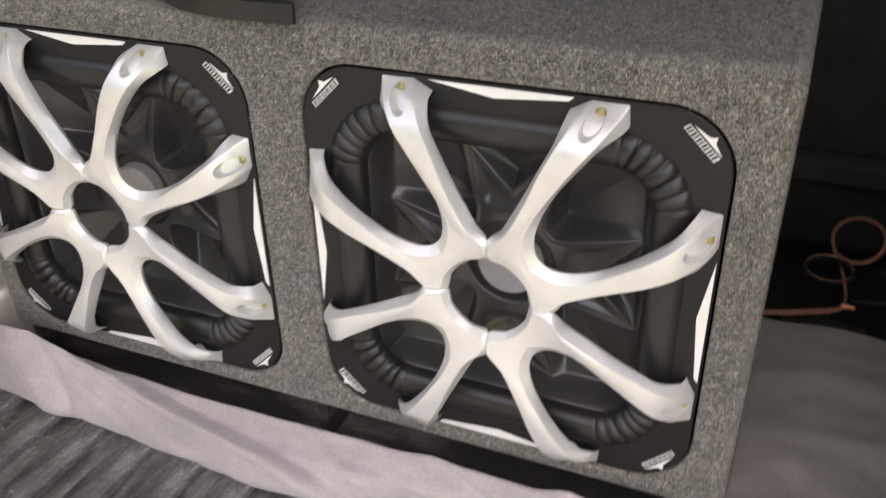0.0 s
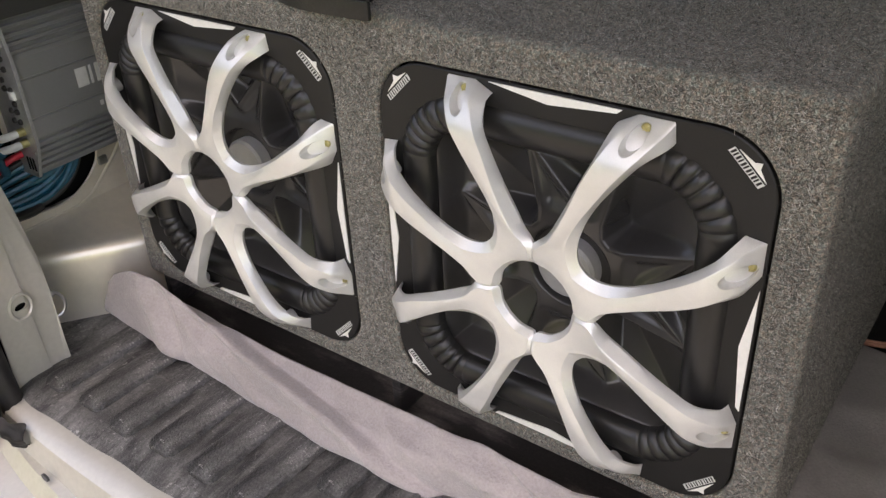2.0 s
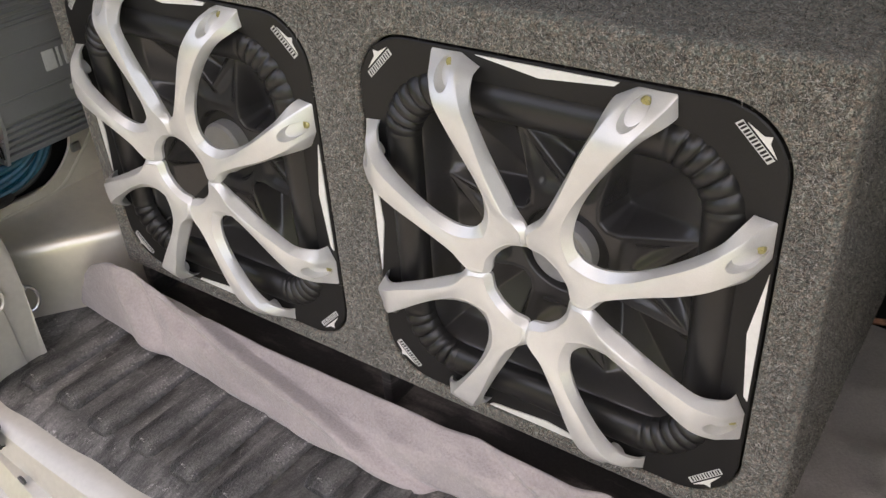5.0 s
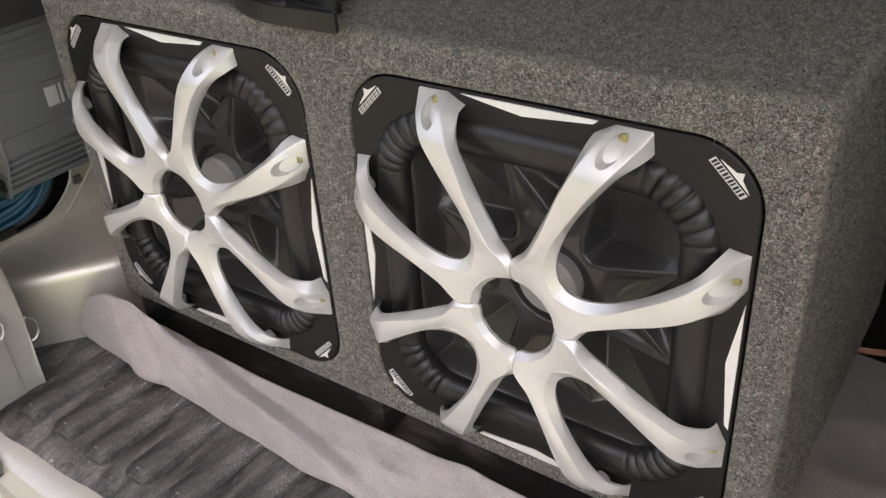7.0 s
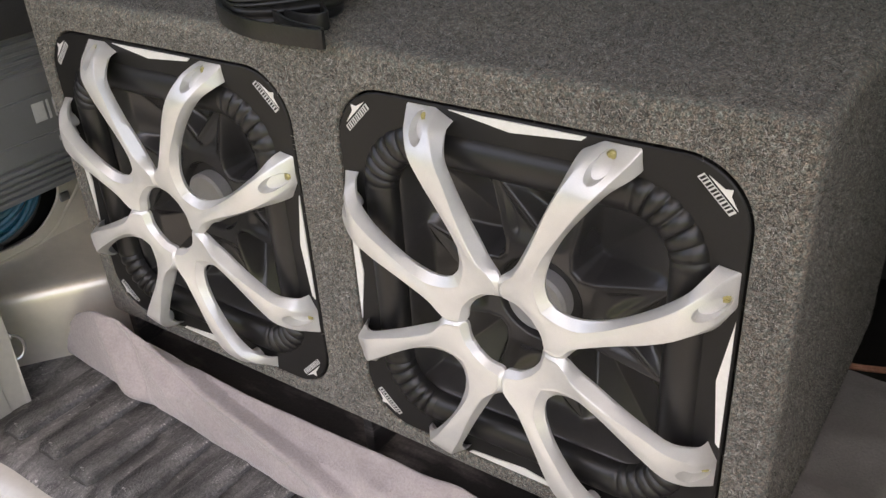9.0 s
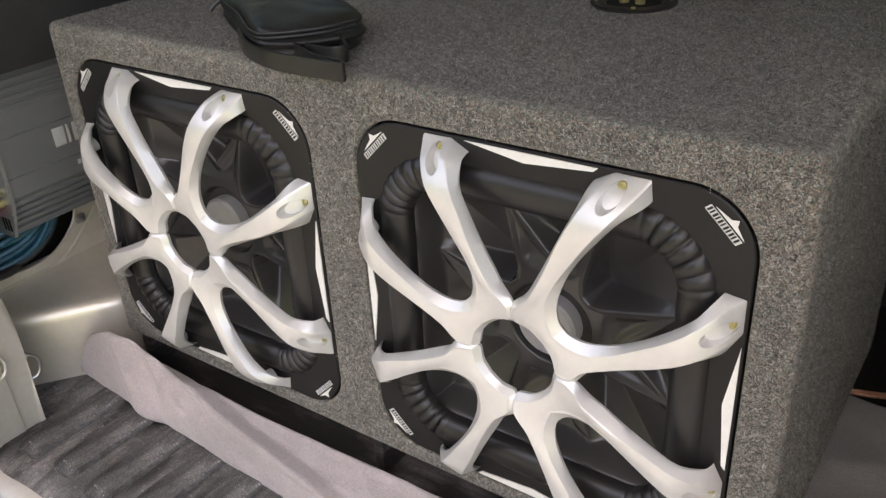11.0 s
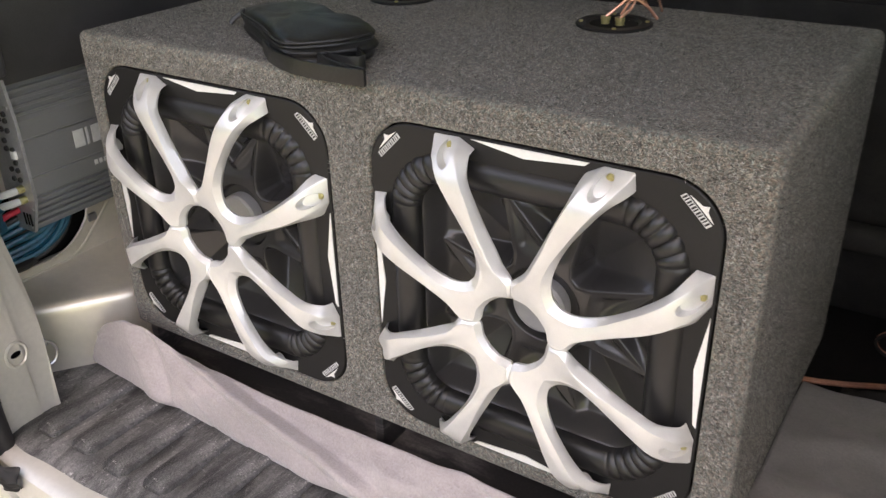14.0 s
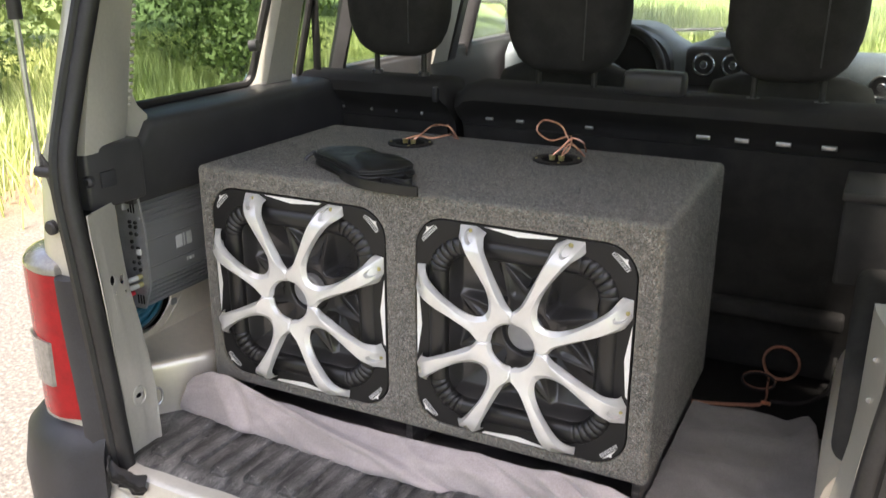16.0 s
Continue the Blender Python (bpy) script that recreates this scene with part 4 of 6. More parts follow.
def fuzz(count, seed):
    """Short loose fibres standing on the front, top and right sides of the carpet."""
    r = np.random.RandomState(seed)
    h, d, w = BZ1 - BZ0, BY1, BX1 - BX0
    areas = np.array([w * h, w * d, d * h * 0.7])
    n = (count * areas / areas.sum()).astype(int)
    roots, normals = [], []
    for side, k in enumerate(n):
        a, b = 0.012 + 0.976 * r.rand(k), 0.024 + 0.952 * r.rand(k)
        if side == 0:
            p, q = np.stack([BX0 + w * a, 0 * a, BZ0 - FLOOR + h * b], 1), (0, -1, 0)
            keep = np.ones(k, bool)
            for cx, cz in CENTRES:
                u, v = np.abs(p[:, 0] - cx), np.abs(p[:, 2] - cz + FLOOR)
                over = np.hypot(np.maximum(u - 0.116, 0), np.maximum(v - 0.116, 0))
                keep &= ~((u < 0.1655) & (v < 0.1655) & (over < 0.0495))
            p = p[keep]
        elif side == 1:
            p, q = np.stack([BX0 + w * a, d * b, 0 * a + BZ1 - FLOOR], 1), (0, 0, 1)
        else:
            p, q = np.stack([0 * a + BX1, d * a, BZ0 - FLOOR + h * b], 1), (1, 0, 0)
        roots.append(p)
        normals.append(np.tile(q, (len(p), 1)))
    p, q = np.concatenate(roots), np.concatenate(normals).astype(float)
    k = len(p)
    lean = r.randn(k, 3)
    lean -= q * (lean * q).sum(1)[:, None]
    lean /= np.linalg.norm(lean, axis=1)[:, None]
    wide = np.cross(q, lean)
    size = r.uniform(0.5, 1.5, (k, 1))
    tip = p + q * 0.0010 * size + lean * 0.0040 * size
    root = p - q * 0.0003
    v = np.stack([root - wide * 0.00024, root + wide * 0.00024, tip], 1).reshape(-1, 3)
    me = bpy.data.meshes.new("carpet_fuzz")
    me.from_pydata(v.tolist(), [], (np.arange(k)[:, None] * 3 + np.arange(3)).tolist())
    me.materials.append(M_FUZZ)
    ob = new("carpet_fuzz", me)
    ob.parent = box
    return tagged(ob, kind="stuff")


fuzz(330000, 12)
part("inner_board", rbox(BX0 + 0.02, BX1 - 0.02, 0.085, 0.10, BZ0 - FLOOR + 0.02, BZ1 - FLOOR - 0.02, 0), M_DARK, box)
part("plinth", rbox(BX0 + 0.012, BX1 - 0.012, 0.15, BY1 - 0.02, 0.003, BZ0 - FLOOR - 0.001, 0.003), M_BLACK, box, "black board plinth")
part("plinth_lip", rbox(BX0 + 0.02, BX1 - 0.02, 0.004, 0.148, 0.0005, 0.0085, 0.003, 2), M_LIP, box, "scuffed black board edge")
for x in (0.004, -0.36, 0.365):
    part("plinth_post", rbox(x - 0.006, x + 0.006, 0.012, 0.15, 0.008, BZ0 - FLOOR, 0.002), M_LIP, box)


# ---------- subwoofers ----------
def sub_frame():
    n = 14
    outer, inner = rounded_square(0.1608, 0.0465, n), rounded_square(0.1325, 0.05, n)
    rings = [[Vector((x, 0.006, z)) for x, z in outer], [Vector((x, -0.0032, z)) for x, z in outer], [Vector((x * 0.9945, -0.004, z * 0.9945)) for x, z in outer],
             [Vector((x, -0.004, z)) for x, z in inner], [Vector((x * 0.985, 0.004, z * 0.985)) for x, z in inner], [Vector((x * 0.97, 0.02, z * 0.97)) for x, z in inner]]
    return loft(rings, caps=False)


def sub_roll():
    """Half-round surround on a rounded square, pleated at the corners."""
    n, mid, rc, hw = 96, 0.1265, 0.047, 0.0152
    line = rounded_square(mid, rc, n)
    rings = []
    for i, (x, z) in enumerate(line):
        q = (i % (n + 1)) / n
        cx = math.copysign(mid - rc, x)
        cz = math.copysign(mid - rc, z)
        out = Vector((x - cx, z - cz)).normalized()
        fold = max(0.0, math.sin(math.pi * min(1, max(0, (q - 0.02) / 0.96))))
        pleat = min(1.0, 1.7 * fold) * (abs(math.sin(math.pi * (7.5 * q + 0.10 * math.sin(9 * q)))) ** 0.55 - 0.62)
        ring = []
        for j in range(13):
            a = math.pi * j / 12
            skew = 0.002 * fold * math.cos(a) * math.sin(2 * q * math.pi)
            h = (0.0142 + 0.0034 * pleat) * math.sin(a) ** 0.8
            w = (hw + 0.0006 * pleat) * math.cos(a)
            p = Vector((x, z)) + out * w + Vector((-out.y, out.x)) * skew
            ring.append(Vector((p.x, 0.004 - h, p.y)))
        rings.append(ring)
    rings.append(rings[0])
    bm = loft(rings, closed=False, caps=False)
    bmesh.ops.remove_doubles(bm, verts=bm.verts, dist=1e-6)
    return bm


POINT = [(0.064, 0.0), (0.104, 0.0405), (0.046, 0.0275), (0.0345, 0.0285), (0.0285, 0.0345), (0.0275, 0.046), (0.0405, 0.104)]
STAR = [(x * c - z * s, x * s + z * c) for c, s in ((1, 0), (0, 1), (-1, 0), (0, -1)) for x, z in POINT]


def star_distance(u, v):
    """Distance to the star's outline, negative inside."""
    best, inside = 1.0, False
    for (ax, ay), (bx, by) in zip(STAR, STAR[1:] + STAR[:1]):
        dx, dy = bx - ax, by - ay
        t = min(1, max(0, ((u - ax) * dx + (v - ay) * dy) / (dx * dx + dy * dy)))
        best = min(best, math.hypot(u - ax - dx * t, v - ay - dy * t))
        if (ay > v) != (by > v) and u < (bx - ax) * (v - ay) / (by - ay) + ax:
            inside = not inside
    return -best if inside else best


def cone_depth(u, v):
    a = max(abs(u), abs(v))
    d = 0.058 - 0.44 * max(0, a - 0.042)
    d = d + (0.006 - d) * smoothstep(0.101, 0.114, a)
    sd = star_distance(u, v)
    top = 0.0265 + 0.04 * max(0, a - 0.06)
    raised = 1 - smoothstep(0.0, 0.011, sd)
    d += (min(d, top) - d) * raised
    d -= 0.0014 * math.exp(-((sd - 0.0005) / 0.0015) ** 2) * (a < 0.108)
    d += 0.0045 * smoothstep(0.002, 0.012, -sd) * smoothstep(0.045, 0.06, a)
    r = math.hypot(u, v)
    d += 0.008 * (1 - smoothstep(0.034, 0.038, r))
    return d


def sub_cone():
    return sheet(210, 210, lambda u, v: Vector((0.228 * u - 0.114, cone_depth(0.228 * u - 0.114, 0.228 * v - 0.114), 0.228 * v - 0.114)))


# four edges of one arm, from its tip to the middle of the hub ring: across, out, height over the plate
EDGE_A = [(0.0504, 0.1508, 0.0), (0.0500, 0.1500, 0.0050), (0.0493, 0.1460, 0.0130), (0.0450, 0.1320, 0.0232), (0.0371, 0.1150, 0.0250), (0.0272, 0.0940, 0.0241), (0.0172, 0.0740, 0.0222), (0.0100, 0.0610, 0.0225),
          (0.0004, 0.0524, 0.0255), (0.0002, 0.0470, 0.0280), (0.0002, 0.0395, 0.0270), (0.0010, 0.0330, 0.0215), (0.0134, 0.0301, 0.0215), (0.0233, 0.0233, 0.0215)]
CREASE_A = [(0.0642, 0.1588, 0.0), (0.0622, 0.1560, 0.0090), (0.0580, 0.1490, 0.0205), (0.0490, 0.1330, 0.0305), (0.0401, 0.1150, 0.0328), (0.0318, 0.0940, 0.0335), (0.0225, 0.0740, 0.0330), (0.0152, 0.0610, 0.0322),
            (0.0075, 0.0530, 0.0308), (0.0032, 0.0475, 0.0298), (0.0030, 0.0405, 0.0285), (0.0036, 0.0372, 0.0275), (0.0150, 0.0340, 0.0272), (0.0260, 0.0260, 0.0270)]
CREASE_B = [(0.0901, 0.1585, 0.0), (0.0860, 0.1520, 0.0085), (0.0800, 0.1445, 0.0195), (0.0706, 0.1320, 0.0300), (0.0600, 0.1175, 0.0325), (0.0483, 0.0995, 0.0322), (0.0372, 0.0820, 0.0314), (0.0300, 0.0670, 0.0303),
            (0.0283, 0.0605, 0.0298), (0.0280, 0.0560, 0.0294), (0.0283, 0.0510, 0.0290), (0.0292, 0.0460, 0.0287), (0.0308, 0.0405, 0.0284), (0.0335, 0.0335, 0.0280)]
EDGE_B = [(0.0912, 0.1440, 0.0), (0.0905, 0.1430, 0.0045), (0.0868, 0.1400, 0.0110), (0.0765, 0.1320, 0.0190), (0.0645, 0.1175, 0.0235), (0.0515, 0.0995, 0.0243), (0.0420, 0.0820, 0.0243), (0.0368, 0.0670, 0.0240),
          (0.0356, 0.0595, 0.0240), (0.0353, 0.0550, 0.0238), (0.0358, 0.0505, 0.0237), (0.0368, 0.0465, 0.0236), (0.0385, 0.0433, 0.0236), (0.0408, 0.0408, 0.0235)]


SCREWS = ((0.0718, 0.1518), (0.1518, 0.0718))


def pocket(x, z):
    """1 inside the oval screw pockets of the arm tips, 0 outside."""
    best = 0.0
    for k, (sx, sz) in enumerate(SCREWS):
        d = Vector((-0.50, -0.866)) if k == 0 else Vector((-0.866, -0.50))
        c = Vector((sx, sz)) + d * 0.0042
        q = Vector((x, z)) - c
        r = math.hypot(q.dot(d) / 0.0094, (q.x * d.y - q.y * d.x) / 0.0058)
        best = max(best, 1 - smoothstep(0.95, 1.03, r))
    return best


def dense(pts):
    """The edge as a smooth line, closest steps at the tip."""
    p = [Vector(q) for q in pts]
    q = [p[0] * 2 - p[1], *p, p[-1] * 2 - p[-2]]
    out = []
    for i, (a, b, c, d) in enumerate(zip(q, q[1:], q[2:], q[3:])):
        k = (8, 22, 30)[i] if i < 3 else 6
        for j in range(k):
            t = j / k
            out.append(0.5 * (2 * b + (c - a) * t + (2 * a - 5 * b + 4 * c - d) * t * t + (3 * b - a - 3 * c + d) * t ** 3))
    return out + [p[-1]]


def grille_quarter():
    """Two arms and a quarter of the hub ring, one casting."""
    lines = [dense(e) for e in (EDGE_A, CREASE_A, CREASE_B, EDGE_B)]
    half = []
    for a, ca, cb, b in zip(*lines):
        up = Vector((0, 0, 1))
        ring = [a, a.lerp(ca, 0.5) + up * 0.0004, a.lerp(ca, 0.88) + up * 0.0006, ca.lerp(cb, 0.035)]
        ring += [ca.lerp(cb, 0.06 + 0.88 * k / 48) + up * 0.0006 * math.sin(math.pi * k / 48) for k in range(49)]
        ring += [cb.lerp(ca, 0.03), cb.lerp(b, 0.10) + up * 0.0006, b.lerp(cb, 0.5) + up * 0.0005, b]
        for p in ring:
            p.z -= max(0.0, p.z - 0.0028) * pocket(p.x, p.y) if max(p.x, p.y) > 0.125 else 0.0
        # hollow underside
        ring += [b.lerp(cb, 0.12) - up * min(0.004, b.z), cb.lerp(ca, 0.1) - up * min(0.009, cb.z), ca.lerp(cb, 0.1) - up * min(0.009, ca.z), a.lerp(ca, 0.12) - up * min(0.004, a.z)]
        half.append(ring)
    rings = [[Vector((p.x, -0.004 - p.z, p.y)) for p in r] for r in half]
    rings += [[Vector((p.y, -0.004 - p.z, p.x)) for p in r] for r in reversed(half[:-1])]
    bm = loft(rings)
    bmesh.ops.remove_doubles(bm, verts=bm.verts, dist=1e-6)
    bmesh.ops.recalc_face_normals(bm, faces=bm.faces)
    return bm


def screw():
    bm = disc(0.0037, 0.0022, 16, (0, 0, 0), 0.001)
    for a in (0, math.pi / 2):
        m = Matrix.Rotation(a + 0.4, 4, "Y")
        merge(bm, rbox(-0.0027, 0.0027, -0.0027, -0.002, -0.0005, 0.0005, 0), m)
    return bm


def emblem():
    """A white peak, lying along x and pointing to +z."""
    pts = [(-0.0125, 0.0040), (0.0150, 0.0040), (0.0055, 0.0066), (0.0028, 0.0104), (-0.0002, 0.0066)]
    return slab(pts, 0.0005, lambda a, b, d: Vector((a, -0.0042 - d, b)))


def wordmark():
    """A plain slit bar under the peak."""
    holes = [[(-0.0148 + 0.0026 * k, -0.0022), (-0.0148 + 0.0026 * k + (0.0014 if k % 2 else 0.0018), -0.0022), (-0.0143 + 0.0026 * k + (0.0014 if k % 2 else 0.0018), 0.0022), (-0.0143 + 0.0026 * k, 0.0022)] for k in range(11)]
    return holed_plate([(-0.0160, -0.0025), (0.0146, -0.0025), (0.0152, 0.0025), (-0.0154, 0.0025)], holes, 0.0004, lambda a, b, d: Vector((a, -0.0042 - d, b)))


def side_trim_strip():
    pts = [(-0.0535, 0.1592), (-0.004, 0.1515), (0.049, 0.1562), (0.0525, 0.1592)]
    return slab(pts, 0.0012, lambda a, b, d: Vector((a, -0.0041 - d, b)))


def subwoofer(at):
    sub = thing("subwoofer", at, "square black subwoofer behind a silver eight-armed grille", "subwoofer", "pair of subwoofers")
    part("mounting_frame", sub_frame(), M_PLATE, sub, "satin black square frame", angle=30)
    part("surround", sub_roll(), M_ROLL, sub, "black rubber surround, pleated at the corners", angle=60)
    cone = part("cone", sub_cone(), M_CONE, sub, "dark square cone with moulded ribs", angle=170)
    part("dust_cap", disc(0.0262, 0.016, 36, (0, 0.036, 0), 0.0025), M_CAP, cone, "grey round centre badge")
    casting = finish(grille_quarter(), "grille_casting", M_SILVER, True, 32)
    strip = finish(side_trim_strip(), "trim_strip", M_WHITE)
    head = finish(screw(), "screw", M_BRASS)
    mark = finish(emblem(), "emblem", M_WHITE)
    word = finish(wordmark(), "wordmark", M_LETTER)
    for k in range(4):
        turn = Matrix.Rotation(math.pi / 2 * k, 4, "Y")
        g = new("grille_casting", casting)
        g.parent, g.matrix_basis = sub, turn
        if k == 0:
            tagged(g, "silver-painted grille casting with two arms")
        for x, z in SCREWS:
            s = new("screw", head)
            s.parent, s.matrix_basis = g, Matrix.Translation((x, -0.0072, z)) @ Matrix.Rotation(0.7 * k + x * 30, 4, "Y")
        t = new("trim_strip", strip)
        t.parent, t.matrix_basis = sub, turn
        e = new("emblem", mark)
        c = (0.1385, 0.1385)
        at45 = Matrix.Translation((c[0], 0, c[1])) @ Matrix.Rotation(math.pi / 4, 4, "Y")
        e.parent, e.matrix_basis = sub, turn @ at45
        w = new("wordmark", word)
        w.parent = e
    return sub


first_sub = subwoofer((CENTRES[0][0], 0.0045, CENTRES[0][1]))
copy_thing(first_sub, Matrix.Translation((CENTRES[1][0], 0.0045, CENTRES[1][1])))


# ---------- cloth ----------
def crest(x):
    return interp(x, [(-0.42, 0.03), (-0.385, 0.066), (-0.34, 0.088), (-0.29, 0.080), (-0.22, 0.062), (-0.12, 0.056), (0.0, 0.060), (0.10, 0.064), (0.2, 0.062), (0.31, 0.068), (0.36, 0.060), (0.40, 0.036), (0.47, 0.024), (0.53, 0.016)])


def reach(x):
    return interp(x, [(-0.42, -0.034), (-0.34, -0.040), (-0.25, -0.046), (-0.15, -0.053), (-0.05, -0.057), (0.1, -0.052), (0.22, -0.043), (0.32, -0.040), (0.36, -0.058), (0.40, -0.12), (0.44, -0.18), (0.53, -0.205)])


def ridge(x, y, z, s):
    """Sharp-crested folds, from 0 to 1."""
    return 1 - min(1.0, 2.2 * abs(wob(x, y, z, s)))


def strip_point(u, v):
    """The cloth that lies bunched along the front of the box: v from its hidden back edge to its front hem."""
    x = -0.412 + 0.937 * u + 0.010 * math.sin(4 * v + 7 * u)
    top, low = crest(x), reach(x)
    back = -0.010
    y = interp(v, [(0, back), (0.14, back - 0.004), (0.38, back - 0.016), (0.7, 0.6 * low + 0.4 * back - 0.010), (0.92, low), (1, low + 0.004)])
    z = interp(v, [(0, 0.006), (0.14, 0.62 * top), (0.38, top), (0.7, 0.58 * top + 0.004), (0.92, 0.012), (1, 0.004)])
    long = 0.011 * ridge(x * 0.8 + 0.25 * v, v * 0.22, 1.7, 4.0) + 0.004 * ridge(x * 1.3 - v * 0.25, v * 0.2, 4.2, 9.0)
    fine = 0.0012 * wob(x, v * 0.3, 8.8, 30)
    # the upper layer's folded edge runs slantwise from the crest to the hem
    edge = v - interp(x, [(-0.30, 0.16), (-0.18, 0.42), (-0.02, 0.70), (0.10, 0.97), (0.14, 1.2)])
    layer = smoothstep(-0.010, 0.016, edge) * (1 - smoothstep(0.1, 0.16, x))
    roll = 0.006 * math.exp(-((edge - 0.05) / 0.045) ** 2) * (1 - smoothstep(0.08, 0.14, x)) * smoothstep(-0.34, -0.24, x)
    push = (long - 0.006 + fine) * (0.3 + 0.7 * v) * (1 - 0.6 * smoothstep(0.88, 1, v)) + 0.009 * layer + roll
    for x0, run, wide, deep in ((-0.345, 0.09, 0.014, 0.010), (0.06, 0.20, 0.018, 0.009), (0.205, 0.14, 0.013, 0.012), (0.30, 0.10, 0.011, 0.010)):
        d = (x - x0 - run * v) / wide
        push += deep * (0.75 * math.exp(-((d + 1.7) / 1.5) ** 2) - math.exp(-d * d)) * smoothstep(0.22, 0.6, v) * (1 - 0.7 * smoothstep(0.85, 1, v))
    lift = ((long - 0.008) * 0.8 + fine + 0.004 * layer + roll * 0.7) * (1 - smoothstep(0.8, 0.97, v)) * smoothstep(0.05, 0.3, v)
    return Vector((x, min(-0.006, y - push), max(0.004, z + lift)))


def cloth_finish(ob, thick):
    mod = ob.modifiers.new("thickness", "SOLIDIFY")
    mod.thickness, mod.offset = thick, 0.0
    return ob


def soft(bm, n=3):
    for _ in range(n):
        bmesh.ops.smooth_vert(bm, verts=bm.verts, factor=0.5, use_axis_x=True, use_axis_y=True, use_axis_z=True)
    return bm


cloth_finish(whole("fleece_cloth", soft(sheet(300, 80, strip_point), 3), M_CLOTH, "lilac-grey fleece cloth bunched along the speaker box", "cloth", at=(0, 0, FLOOR), angle=80), 0.003)


def blanket_point(u, v):
    """The same cloth spread on the floor beside the box."""
    x0 = interp(v, [(0, 0.385), (0.25, 0.37), (0.36, 0.372), (1, 0.372)])
    x1 = interp(v, [(0, 0.575), (0.3, 0.597), (0.7, 0.592), (0.93, 0.575), (1, 0.555)])
    x = x0 + (x1 - x0) * u
    y = -0.215 + 0.61 * v - 0.02 * u * smoothstep(0.8, 1, v)
    z = 0.012 - 0.022 * smoothstep(0.3, 0.4, y) + 0.010 * wob(x, y, 0.3, 7) + 0.009 * ridge(x * 0.7, y * 1.2, 5.1, 9) + 0.004 * ridge(x * 0.8, y * 1.1, 2.4, 20) + 0.014 * smoothstep(0.85, 1.0, v) * (1 - smoothstep(0.97, 1, v))
    z += 0.02 * smoothstep(0.8, 1, u) * smoothstep(0.5, 0.95, v) + 0.012 * math.exp(-((v - 0.31 - 0.05 * u) / 0.02) ** 2)
    z -= 0.006 * (1 - smoothstep(0, 0.03, v)) + 0.016 * smoothstep(0.985, 1, v)
    return Vector((x, y, max(0.007 - 0.026 * smoothstep(0.345, 0.375, y), z)))


cloth_finish(whole("floor_blanket", soft(sheet(50, 110, blanket_point), 2), M_CLOTH_SHADED, "grey fleece blanket spread flat on the boot floor", "blanket", at=(0, 0, FLOOR), angle=80), 0.004)

# ---------- amplifier on the side panel ----------
amp = thing("amplifier", (-0.456, -0.0515, 0.856), "finned grey metal car amplifier screwed to the side panel", "amplifier")
# local: x out of its face, y forward in the van, z up


def amp_body():
    half = 0.0945
    pts = [(-0.05, -half), (-0.012, -half)]
    for k in range(5):
        z = -half + 0.004 + 0.0085 * k
        pts += [(-0.0135 + 0.003 * k, z), (-0.008 + 0.0026 * k, z + 0.001), (-0.008 + 0.0026 * k, z + 0.0042), (-0.0125 + 0.003 * k, z + 0.0055)]
    pts += [(0.004, -0.046), (0.004, -0.0245), (0.0025, -0.0235), (0.0025, -0.0225), (0.004, -0.0215)]
    low = list(pts)
    full = low + [(x, -z) for x, z in reversed(low)]
    # both ends of the section
    rings = [[Vector((x, y, z)) for x, z in full] for y in (0.004, 0.1, 0.3)]
    return loft(rings)


body = part("housing", amp_body(), M_AMP, amp, "ribbed grey anodised housing", angle=25)
plate = [(-0.051, -0.0965), (-0.010, -0.0965), (0.0045, -0.06), (0.0075, -0.05), (0.0075, 0.05), (0.0055, 0.06), (0.000, 0.0965), (-0.051, 0.0965)]
endp = part("end_panel", slab(plate, 0.004, lambda a, b, d: Vector((a, 0.0035 - d, b))), M_AMPEND, amp, "steel end panel with dials and sockets")
for x, z in ((-0.002, 0.064), (-0.002, -0.064), (-0.014, 0.09), (-0.014, -0.09)):
    part("panel_screw", disc(0.0028, 0.0016, 12, (x, -0.0005, z), 0.0006), M_METAL, endp)
for k in range(3):
    for z in (0.080, -0.080):
        part("vent_slot", rbox(-0.024 + 0.006 * k, -0.0215 + 0.006 * k, -0.0014, 0.0, z - 0.008, z + 0.008, 0), M_DARK, endp)
for k, z in enumerate((0.056, 0.048, 0.036, 0.022, 0.012, -0.004, -0.014, -0.026)):
    for x in (-0.022, -0.010):
        if (k, x) in ((3, -0.010), (5, -0.022)):
            continue
        part("dial", disc(0.0034, 0.003, 12, (x, -0.0005, z), 0.0008), M_BLACK, endp)
part("switch", rbox(-0.014, -0.004, -0.004, 0.0, 0.001, 0.011, 0.001), M_WHITE, endp)
for z in (-0.038, -0.052):
    part("phono_socket", disc(0.005, 0.009, 14, (-0.012, -0.0005, z), 0.001), M_BRASS, endp)
    cable = part("phono_plug", tube([(-0.012, -0.008, z), (-0.015, -0.02, z - 0.001), (-0.022, -0.028, z - 0.003)], 0.0046, 10, 4), M_LETTER, endp)
    part("plug_sleeve", tube([(-0.020, -0.026, z - 0.003), (-0.030, -0.03, z - 0.012), (-0.045, -0.02, z - 0.04)], 0.0055, 10, 4), M_BLUE, cable)
part("power_wire", tube([(-0.03, -0.002, -0.07), (-0.034, -0.02, -0.074), (-0.05, -0.028, -0.09)], 0.004, 8, 4), M_REDWIRE, endp)
